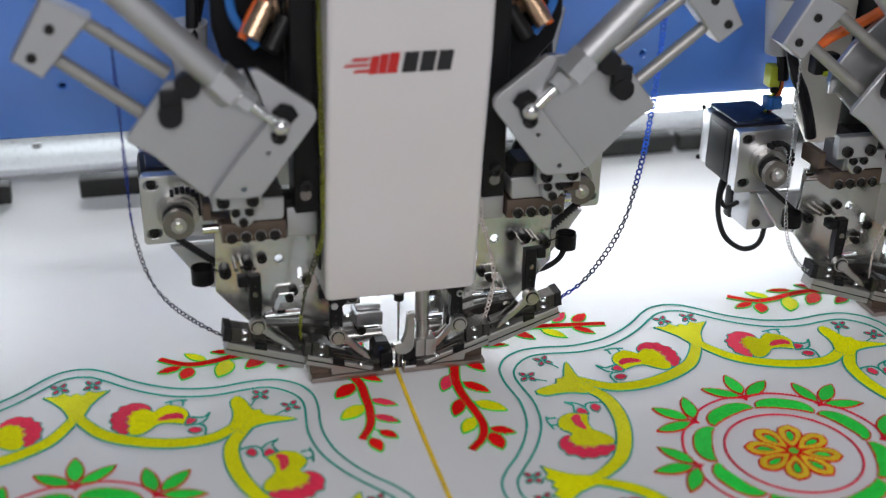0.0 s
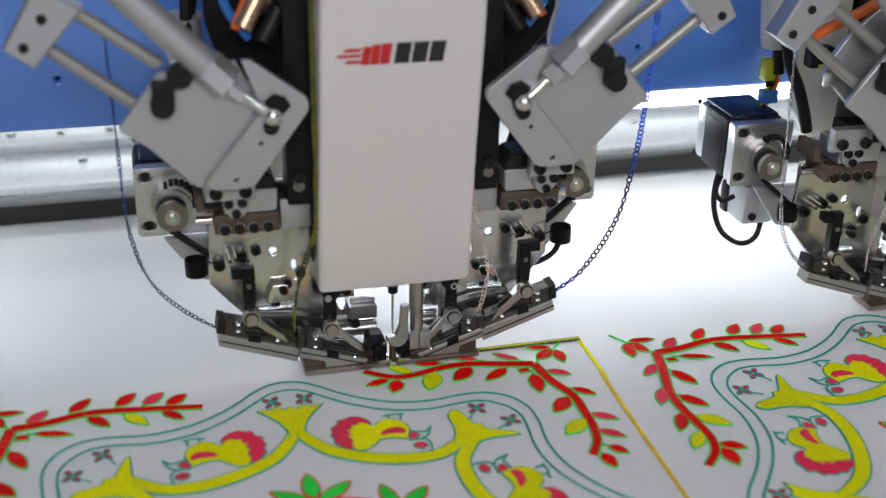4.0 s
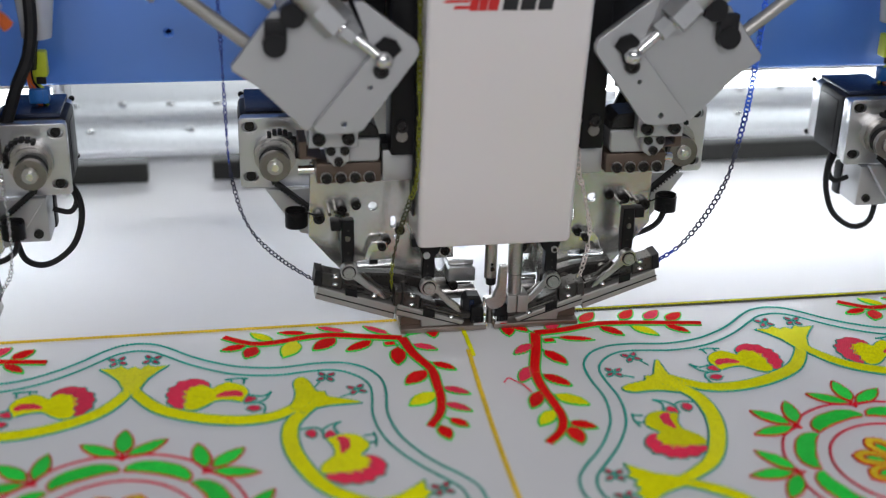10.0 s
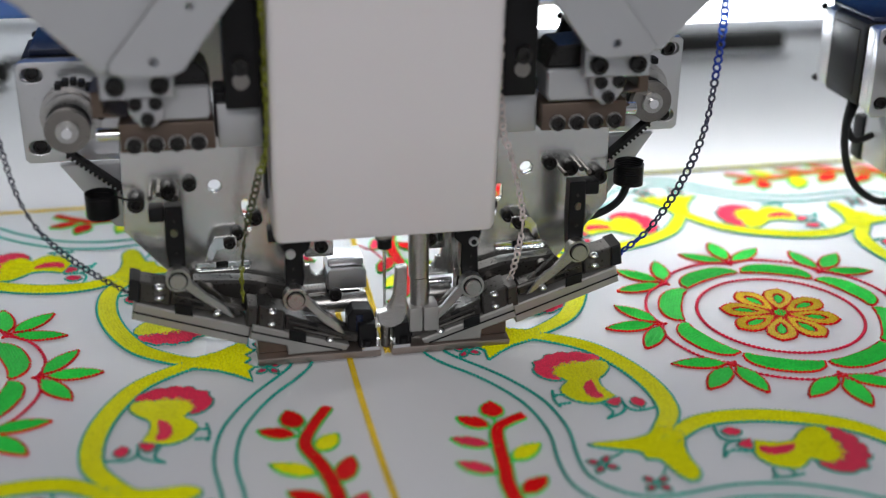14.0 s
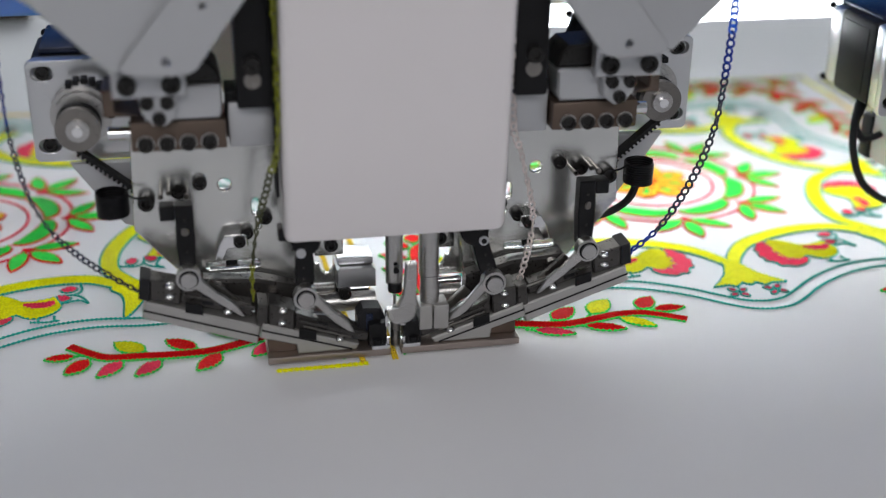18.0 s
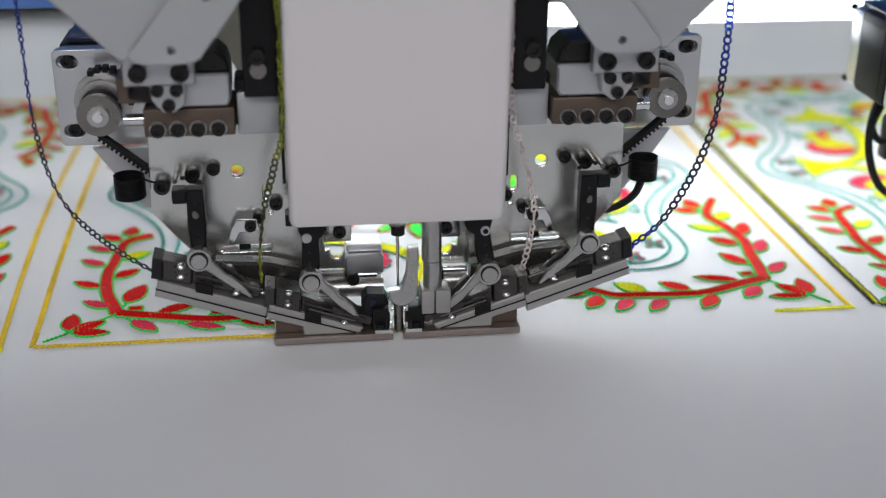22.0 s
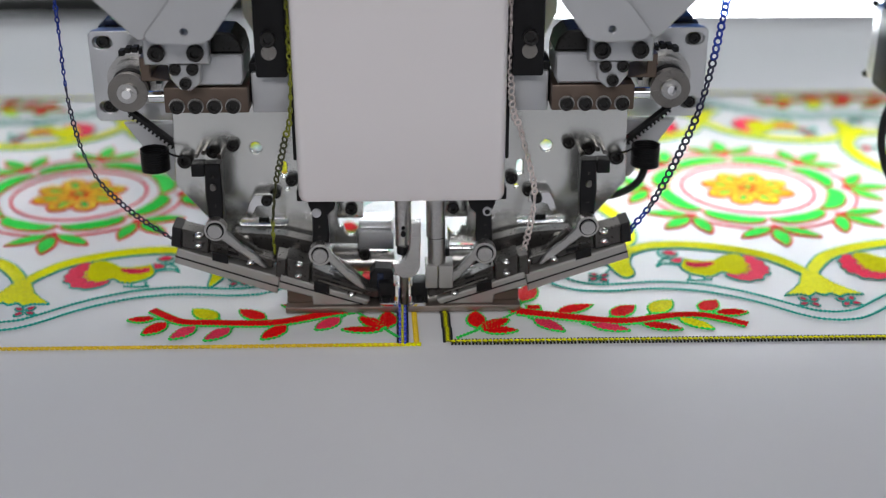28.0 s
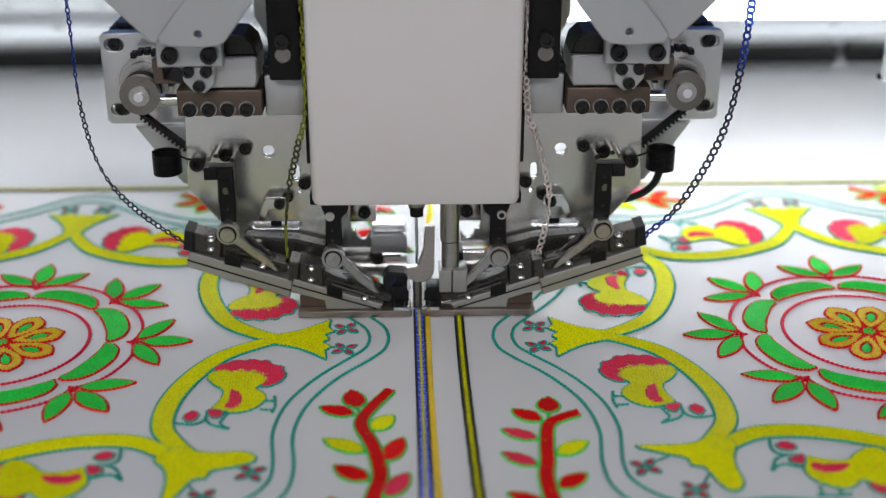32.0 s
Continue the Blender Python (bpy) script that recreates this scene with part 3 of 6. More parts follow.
    wire("cable_sleeve", ((0.0873, 0.060, 0.1120), (0.0900, 0.060, 0.1220), (0.0980, 0.060, 0.1430), (0.1060, 0.064, 0.1620), (0.1080, 0.070, 0.1900), (0.1030, 0.078, 0.2600)), 0.0038, PLASTIC)
    bm = bmesh.new()
    add_rod(bm, (s * 0.1085, 0.082, 0.1660), (s * 0.1100, 0.080, 0.2050), 0.0085, 0.0125, seg=22)
    part("clear_tube", bm, FROSTED, f, "frosted clear plastic tube")
    part("connector", b(0.0830, 0.1010, 0.046, 0.056, 0.1600, 0.1740, 0.002), PLASTIC, f, "black cable connector")
    part("connector_key", b(0.0880, 0.0950, 0.0448, 0.0465, 0.1600, 0.1630, 0.0004), YELLOW_PLASTIC, f)
    part("mount_plate", prism(X([(0.0785, 0.145), (0.0785, 0.119), (0.0640, 0.092), (0.0420, 0.092), (0.0420, 0.300), (0.0785, 0.300)]), 0.098, 0.103), CREAM, f, "cream painted mounting plate")
    # gearbox block with four screws
    blk = part("clamp_block", b(0.0660, 0.1025, 0.0060, 0.0325, 0.0970, 0.1087, 0.0008), BROWN, f, "bronze anodised clamp block")
    for k in range(4):
        x = 0.0727 + 0.00813 * k
        part("washer", rod((s * x, 0.0060, 0.1003), (s * x, 0.0055, 0.1003), 0.0035, seg=22), STEEL, blk)
        scr("screw", x, 0.0055, 0.1003, 0.0030, 0.0020, BOLT, blk)
    part("side_bracket", prism(X([(0.1120, 0.1215), (0.1075, 0.1215), (0.1075, 0.1130), (0.0990, 0.1110), (0.1120, 0.1110)]), 0.008, 0.030), BROWN, f)
    part("slide_block", prism(X([(0.0965, 0.1100), (0.0965, 0.1235), (0.0680, 0.1235), (0.0668, 0.1225), (0.0670, 0.1125), (0.0684, 0.1100)]), 0.004, 0.030, 0.0008), ALU_MATT, f)
    part("hex_block", prism(X([(0.0900, 0.1237), (0.0900, 0.1335), (0.0720, 0.1325), (0.0682, 0.1290), (0.0668, 0.1237)]), 0.006, 0.028, 0.0008), BOLT, f)
    part("adjuster", rod((s * 0.112, 0.022, 0.1000), (s * 0.1025, 0.022, 0.1000), 0.0028, seg=16), CHROME, f)
    part("end_piece", b(0.0600, 0.0658, 0.012, 0.030, 0.0990, 0.1180, 0.001), BLACK, f)
    # tip bracket
    tip = part("tip_bracket", prism(X([(0.1075, 0.1215), (0.0800, 0.1215), (0.0800, 0.1362), (0.1075, 0.1362)]), -0.004, 0.003, 0.0006), ALU_MATT, f)
    for x, z, r in ((0.1017, 0.1268, 0.0036), (0.0855, 0.1268, 0.0036)):
        scr("screw", x, -0.004, z, r, 0.0028, BOLT, tip)
    low = part("tip_lug", prism(X([(0.0980, 0.1215), (0.0840, 0.1215), (0.0845, 0.1130), (0.0890, 0.1095), (0.0935, 0.1100), (0.0975, 0.1150)]), -0.002, 0.003, 0.0006), ALU_MATT, f)
    for x, z in ((0.0950, 0.1193), (0.0875, 0.1193), (0.0909, 0.1131)):
        scr("screw", x, -0.002, z, 0.0026, 0.0024, BOLT, low)
    # slanted swing plate and bar
    part("swing_plate", prism(X([(0.1225, 0.1990), (0.1440, 0.1715), (0.1436, 0.1685), (0.1310, 0.1600), (0.1065, 0.1350), (0.1040, 0.1350), (0.0700, 0.1770), (0.0830, 0.2035)]), -0.0165, -0.0125, 0.0006), ALU_MATT, f, "matt aluminium swing plate")
    bar = holed_plate("swing_bar", X([(0.0490, 0.1735), (0.0472, 0.1765), (0.0468, 0.1800), (0.0478, 0.1830), (0.0500, 0.1850), (0.0758, 0.2045), (0.0800, 0.2045), (0.0708, 0.1790), (0.0716, 0.1765), (0.1008, 0.1405),
                                      (0.1020, 0.1388), (0.1008, 0.1366), (0.0975, 0.1354), (0.0845, 0.1350), (0.0790, 0.1356), (0.0762, 0.1370)]),
                      [X(ring(0.0724, 0.1596, 0.0016)), X(ring(0.0863, 0.1400, 0.0019))], -0.0225, -0.0168, ALU_MATT, f)
    part("swing_lug", prism(X([(0.0600, 0.1760), (0.0560, 0.1800), (0.0590, 0.1850), (0.0650, 0.1870), (0.0700, 0.1830), (0.0690, 0.1770), (0.0650, 0.1700), (0.0615, 0.1710)]), -0.0250, -0.0225, 0.0008), BLACK, bar)
    bm = bmesh.new()
    bmesh.ops.create_uvsphere(bm, u_segments=18, v_segments=12, radius=0.0050, matrix=Matrix.Translation((s * 0.0660, -0.0262, 0.1755)))
    part("rod_eye", bm, CHROME, bar)
    scr("screw", 0.0668, -0.0225, 0.1690, 0.0042, 0.003, BOLT, bar)
    # lifting cylinder, guide rods, end block
    part("cylinder", rod((s * 0.0925, -0.0210, 0.1975), (s * 0.1500, -0.0210, 0.2560), 0.0080, seg=28), ALU_MATT, f, "matt aluminium lifting cylinder")
    part("cylinder_nut", rod((s * 0.0885, -0.0210, 0.1930), (s * 0.0985, -0.0210, 0.2035), 0.0098, seg=6), ALU, f)
    part("piston_rod", rod((s * 0.0665, -0.0262, 0.1760), (s * 0.0900, -0.0210, 0.1945), 0.0030, seg=16), CHROME, f)
    part("lock_nut", rod((s * 0.0800, -0.0232, 0.1866), (s * 0.0860, -0.0219, 0.1914), 0.0055, seg=6), ALU, f)
    for (x0, z0), (x1, z1) in (((0.1330, 0.1790), (0.1800, 0.2160)), ((0.1210, 0.2010), (0.1665, 0.2350))):
        part("guide_rod", rod((s * x0, -0.006, z0), (s * x1, -0.006, z1), 0.0036, seg=18), ARM_STEEL, f)
    end = part("end_block", prism(X([(0.1960, 0.2140), (0.1820, 0.2040), (0.1560, 0.2330), (0.1780, 0.2450)]), -0.014, 0.002, 0.001), ALU_MATT, f)
    for x, z in ((0.186, 0.2150), (0.176, 0.2290)):
        scr("screw", x, -0.014, z, 0.0026, 0.001, BOLT, end)
    for x0, z0, x1, z1, r in ((0.1215, 0.1830, 0.1200, 0.1960, 0.0062), (0.1120, 0.1985, 0.1085, 0.2000, 0.0066)):
        bm = rod((s * x0, -0.0165, z0), (s * x0, -0.0235, z0), r, seg=20)
        add_box(bm, s * (min(x0, x1) - r * 0.8), s * (max(x0, x1) + r * 0.8), -0.0225, -0.0165, min(z0, z1), max(z0, z1), 0.001)
        part("air_fitting", bm, PLASTIC, f, "black air fitting")
    for k, (mat, x0, z0, x1, z1) in enumerate(((ORANGE_WIRE, 0.086, 0.215, 0.060, 0.247), (BLUE_PLASTIC, 0.078, 0.209, 0.092, 0.240), (COPPER, 0.072, 0.222, 0.066, 0.226))):
        part("air_hose", tube(spline([Vector((s * x0, 0.006 + 0.004 * k, z0)), Vector((s * (x0 + x1) / 2 + s * 0.004, 0.012, (z0 + z1) / 2)), Vector((s * x1, 0.020, z1)), Vector((s * (x1 + 0.01), 0.03, z1 + 0.03))], 6), 0.0026, 8), mat, f)
    for k, (mat, z) in enumerate(((BLACK, 0.208), (COPPER, 0.216))):
        part("air_valve", rod((s * (0.072 + 0.010 * k), 0.004, z), (s * (0.062 + 0.010 * k), 0.010, z + 0.016), 0.0052, seg=16), mat, f)
    # levers that push the sequins
    lever = part("lever", prism(X([(0.0882, 0.0720), (0.0812, 0.0720), (0.0810, 0.0560), (0.0818, 0.0420), (0.0878, 0.0420), (0.0888, 0.0560)]), 0.010, 0.017, 0.0006), BLACK, f, "black steel lever")
    part("stop_block", b(0.0885, 0.0945, 0.011, 0.019, 0.0655, 0.0715), BLACK, lever)
    part("bore", rod((s * 0.0848, 0.0102, 0.0610), (s * 0.0852, 0.0094, 0.0610), 0.0017, seg=16), DARK_STEEL, lever)
    pivot = part("pivot", rod((s * 0.0848, 0.0100, 0.0418), (s * 0.0848, 0.0050, 0.0418), 0.0050, seg=26), STEEL, lever)
    # black ring in place of the groove's shade
    part("pivot_groove", rod((s * 0.0848, 0.0050, 0.0418), (s * 0.0848, 0.0050 - 0.0004, 0.0418), 0.0040, seg=24), BLACK, pivot)
    part("pivot_pin", rod((s * 0.0848, 0.0050, 0.0418), (s * 0.0848, 0.0035, 0.0418), 0.0033, seg=20), STEEL, pivot)
    for z in (0.0660, 0.0520):
        part("bore", rod((s * 0.0848, 0.0102, z), (s * 0.0848, 0.0100, z), 0.0008, seg=10), GREY_STEEL, lever)
    part("link", prism(X([(0.0880, 0.0418), (0.0835, 0.0452), (0.0735, 0.0340), (0.0715, 0.0330), (0.0665, 0.0285), (0.0625, 0.0225), (0.0645, 0.0225), (0.0755, 0.0308), (0.0845, 0.0385)]), 0.0062, 0.0085, 0.0005), STEEL, f, "bent steel link")
    lever = part("lever", prism(X([(0.0440, 0.0590), (0.0302, 0.0590), (0.0303, 0.0530), (0.0312, 0.0502), (0.0338, 0.0478), (0.0334, 0.0374), (0.0346, 0.0291), (0.0404, 0.0298), (0.0413, 0.0349), (0.0408, 0.0486), (0.0422, 0.0520)]), 0.008, 0.015, 0.0006), BLACK, f, "black steel lever")
    part("stop_block", b(0.0425, 0.0476, 0.009, 0.017, 0.0540, 0.0596), BLACK, lever)
    part("bore", rod((s * 0.0388, 0.0082, 0.0490), (s * 0.0388, 0.0070, 0.0490), 0.0021, seg=16), ALU_MATT, lever)
    if s > 0:
        part("bore_core", rod((s * 0.0388, 0.0071, 0.0490), (s * 0.0388, 0.0066, 0.0490), 0.0012, seg=14), BLACK, lever)
    for z in (0.0420, 0.0370):
        part("bore", rod((s * 0.0380, 0.0082, z), (s * 0.0380, 0.0080, z), 0.0007, seg=10), GREY_STEEL, lever)
    pivot = part("pivot", rod((s * 0.0377, 0.0082, 0.0300), (s * 0.0377, 0.0032, 0.0300), 0.0052, seg=26), STEEL, lever)
    # black ring in place of the groove's shade
    part("pivot_groove", rod((s * 0.0377, 0.0032, 0.0300), (s * 0.0377, 0.0032 - 0.0004, 0.0300), 0.0040, seg=24), BLACK, pivot)
    part("pivot_pin", rod((s * 0.0377, 0.0032, 0.0300), (s * 0.0377, 0.0017, 0.0300), 0.0034, seg=20), STEEL, pivot)
    part("link", prism(X([(0.0405, 0.0300), (0.0345, 0.0330), (0.0250, 0.0213), (0.0235, 0.0205), (0.0197, 0.0168), (0.0172, 0.0112), (0.0200, 0.0122), (0.0262, 0.0172), (0.0345, 0.0265)]), 0.0045, 0.0068, 0.0005), STEEL, f, "bent steel link")
    for x, z in ((0.0700, 0.0345), (0.0255, 0.0225)):
        part("feed_finger", prism(X([(x + 0.0090, z + 0.0010), (x + 0.0060, z + 0.0040), (x - 0.0090, z - 0.0100), (x - 0.0070, z - 0.0120)]), 0.0105, 0.0130, 0.0004), DARK_STEEL, f)
        part("feed_spring", tube(spline([Vector((s * (x + 0.0120), 0.012, z - 0.0040)), Vector((s * (x + 0.0030), 0.011, z - 0.0045)), Vector((s * (x - 0.0060), 0.010, z - 0.0100))], 6), 0.0006, 6), CHROME, f)
    # upper and lower guide arms down to the needle
    arm = part("guide_arm", prism(X([(0.1028, 0.0328), (0.1047, 0.0255), (0.0585, 0.0092), (0.0567, 0.0176)]), 0.006, 0.019, 0.0006), ARM_STEEL, f, "steel sequin guide arm")
    # thin black strip laid on the arm as the shade in its groove
    part("groove", prism(X([(0.1039, 0.0294), (0.1040, 0.0288), (0.0578, 0.0128), (0.0577, 0.0134)]), 0.0056, 0.0064, 0), BLACK, arm)
    part("feed_block", prism(X([(0.1003, 0.0420), (0.1010, 0.0330), (0.0890, 0.0297), (0.0880, 0.0385)]), 0.007, 0.018, 0.0006), GREY_STEEL, arm)
    part("inlet", prism(X([(0.1042, 0.0435), (0.1055, 0.0340), (0.1010, 0.0328), (0.1000, 0.0422)]), 0.006, 0.019, 0.0006), PLASTIC, arm)
    part("slide", prism(X([(0.0880, 0.0370), (0.0890, 0.0297), (0.0600, 0.0212), (0.0600, 0.0262), (0.0700, 0.0292)]), 0.009, 0.017, 0.0005), GREY_STEEL, arm)
    part("feed_blade", prism(X([(0.0868, 0.0345), (0.0872, 0.0333), (0.0590, 0.0243), (0.0588, 0.0255)]), 0.0074, 0.0092, 0.0002), GREY_STEEL, arm)
    part("shim", prism(X([(0.0800, 0.0330), (0.0803, 0.0290), (0.0755, 0.0277), (0.0752, 0.0317)]), 0.0078, 0.0094, 0.0002), BLACK, arm)
    part("pad", prism(X([(0.0870, 0.0315), (0.0872, 0.0270), (0.0800, 0.0250), (0.0800, 0.0295)]), 0.0050, 0.0062, 0.0003), BLACK, arm)
    for x, z in ((0.0925, 0.0390), (0.0930, 0.0345), (0.0700, 0.0255)):
        part("screw", dome_bolt(s * x, 0.0065, z, 0.0023), CHROME, arm)
    arm = part("guide_arm", prism(X([(0.0560, 0.0200), (0.0576, 0.0135), (0.0424, 0.0088), (0.0418, 0.0044), (0.0170, 0.0044), (0.0157, 0.0066)]), 0.003, 0.018, 0.0006), ARM_STEEL, f, "steel sequin guide arm")
    # thin black strip laid on the arm as the shade in its groove
    part("groove", prism(X([(0.0566, 0.0175), (0.0567, 0.0169), (0.0190, 0.0046), (0.0187, 0.0051)]), 0.0026, 0.0034, 0), BLACK, arm)
    part("feed_block", prism(X([(0.0530, 0.0285), (0.0537, 0.0175), (0.0430, 0.0145), (0.0425, 0.0245)]), 0.004, 0.017, 0.0006), GREY_STEEL, arm)
    part("inlet", prism(X([(0.0575, 0.0285), (0.0586, 0.0190), (0.0540, 0.0176), (0.0533, 0.0276)]), 0.004, 0.017, 0.0006), GREY_STEEL, arm)
    part("slide", prism(X([(0.0420, 0.0225), (0.0425, 0.0145), (0.0120, 0.0062), (0.0110, 0.0100), (0.0240, 0.0142)]), 0.006, 0.016, 0.0005), GREY_STEEL, arm)
    part("feed_blade", prism(X([(0.0405, 0.0200), (0.0409, 0.0188), (0.0150, 0.0098), (0.0148, 0.0108)]), 0.0042, 0.0062, 0.0002), GREY_STEEL, arm)
    part("feed_blade", prism(X([(0.0390, 0.0175), (0.0392, 0.0167), (0.0190, 0.0097), (0.0188, 0.0104)]), 0.0034, 0.0044, 0.0002), DARK_STEEL, arm)
    part("shim", prism(X([(0.0330, 0.0180), (0.0333, 0.0140), (0.0290, 0.0126), (0.0287, 0.0166)]), 0.0048, 0.0064, 0.0002), BLACK, arm)
    part("pad", prism(X([(0.0410, 0.0170), (0.0412, 0.0125), (0.0340, 0.0106), (0.0340, 0.0150)]), 0.0020, 0.0032, 0.0003), BLACK, arm)
    for x, z in ((0.0475, 0.0255), (0.0480, 0.0200), (0.0240, 0.0100)):
        part("screw", dome_bolt(s * x, 0.0035, z, 0.0021), CHROME, arm)
    part("tip_cutter", b(0.0035, 0.0115, 0.004, 0.014, 0.0040, 0.0150, 0.001), BLACK, f)
    for x in (0.0050, 0.0085):
        part("screw", dome_bolt(s * x, 0.0030, 0.0052, 0.0019), CHROME, f)
    # dark block and discs added for the shade between the arms and the back plate
    part("feed_carriage", prism(X([(0.0820, 0.0300), (0.0790, 0.0335), (0.0560, 0.0318), (0.0350, 0.0262), (0.0345, 0.0120), (0.0560, 0.0165), (0.0820, 0.0245)]), 0.0215, 0.0310, 0.0012), GREY_STEEL, f, "dark block added behind the guide arms to stand in for shade")
    for x, z in ((0.0500, 0.0235), (0.0735, 0.0290)):
        part("carriage_roller", rod((s * x, 0.0215, z), (s * x, 0.0180, z), 0.0036, seg=20, bevel=0.0), DARK_STEEL, f)
    # foot plate on the fabric
    part("foot_plate", b(0.0023, 0.0546, 0.0016, 0.024, 0.0010, 0.0042, 0.0005), FOOT, f, "flat steel foot plate resting on the fabric")
    part("foot_wedge", prism(X([(0.0540, 0.0042), (0.0540, 0.0098), (0.0420, 0.0120), (0.0420, 0.0042)]), 0.007, 0.022, 0.0004), BROWN, f)
    # small thread guide clip
    clip = part("guide_clip", prism(X([(0.0690, 0.0510), (0.0600, 0.0510), (0.0590, 0.0460), (0.0680, 0.0450), (0.0710, 0.0390), (0.0735, 0.0400), (0.0715, 0.0470)]), 0.026, 0.0275, 0.0003), CHROME, f)
    scr("screw", 0.0630, 0.026, 0.0487, 0.0026, 0.003, BOLT, clip)
    part("cross_shaft", rod((s * 0.0500, 0.041, 0.0335), (s * 0.0820, 0.041, 0.0337), 0.0030, seg=16), CHROME, f)
    part("shaft_collar", rod((s * 0.0640, 0.041, 0.0335), (s * 0.0690, 0.041, 0.0335), 0.0036, seg=18), BLACK, f)
    return f


SWING = ("swing_plate", "swing_bar", "cylinder", "cylinder_nut", "lock_nut", "piston_rod", "guide_rod", "end_block", "air_fitting")


def cable_loops(f, s, drawn=0.033):
    """Slack motor cables that hang out beside a feeder."""
    for label, r, pts in (("loop of black cable", 0.0019, ((0.1340, 0.085, 0.0830), (0.1450, 0.070, 0.0720), (0.1462, 0.065, 0.0570), (0.1390, 0.064, 0.0405), (0.1240, 0.064, 0.0305), (0.1110, 0.066, 0.0340), (0.1060, 0.070, 0.0520))),
                          ("", 0.0017, ((0.1280, 0.088, 0.0820), (0.1400, 0.074, 0.0760), (0.1440, 0.070, 0.0690), (0.1400, 0.068, 0.0625), (0.1300, 0.070, 0.0640)))):
        part("cable_loop", tube(spline([Vector((s * x, y, z)) for x, y, z in pts], 6), r, 8), RUBBER, f, label)
    part("sensor_box", box(s * 0.1060, s * 0.1290, 0.056, 0.080, 0.0480, 0.0760, bevel=0.002), ALU_MATT, f)
    part("sensor_cap", box(s * 0.1045, s * 0.1300, 0.080, 0.090, 0.0470, 0.0700, bevel=0.002), PLASTIC, f)
    part("screw", screw(s * 0.1225, 0.056, 0.0540, 0.0028, 0.002), BOLT, f)
    hose = [Vector((s * x, y, z)) for x, y, z in ((0.1260, 0.012, 0.188), (0.1180, 0.010, 0.196), (0.0850, 0.010, 0.2115), (0.0500, 0.020, 0.235))]
    part("air_hose", tube(spline(hose, 6), 0.0034, 10), ORANGE_WIRE, f, "orange air hose")
    part("back_bar", prism([(s * x, z) for x, z in ((0.1165, 0.1693), (0.0940, 0.1471), (0.0760, 0.1372), (0.0584, 0.1317), (0.0749, 0.2139), (0.0849, 0.2099), (0.1027, 0.1938), (0.1155, 0.1764))], 0.004, 0.009, 0.0008), ALU_MATT, f, "matt grey bar behind the guide rods")
    part("bar_tab", box(s * 0.1085, s * 0.1175, 0.0015, 0.0040, 0.1633, 0.1723, bevel=0.0006), ALU, f)
    # on these heads the swing arms stand further in and lower
    for ob in f.children:
        if ob.name.split(".")[0] in SWING:
            ob.location = (-s * drawn, 0.0, -0.013)
        if drawn > 0.05 and ob.name.split(".")[0] in ("plug", "wire", "cable_sleeve", "clear_tube"):
            ob.location = (s * 0.021, 0.0, 0.0)


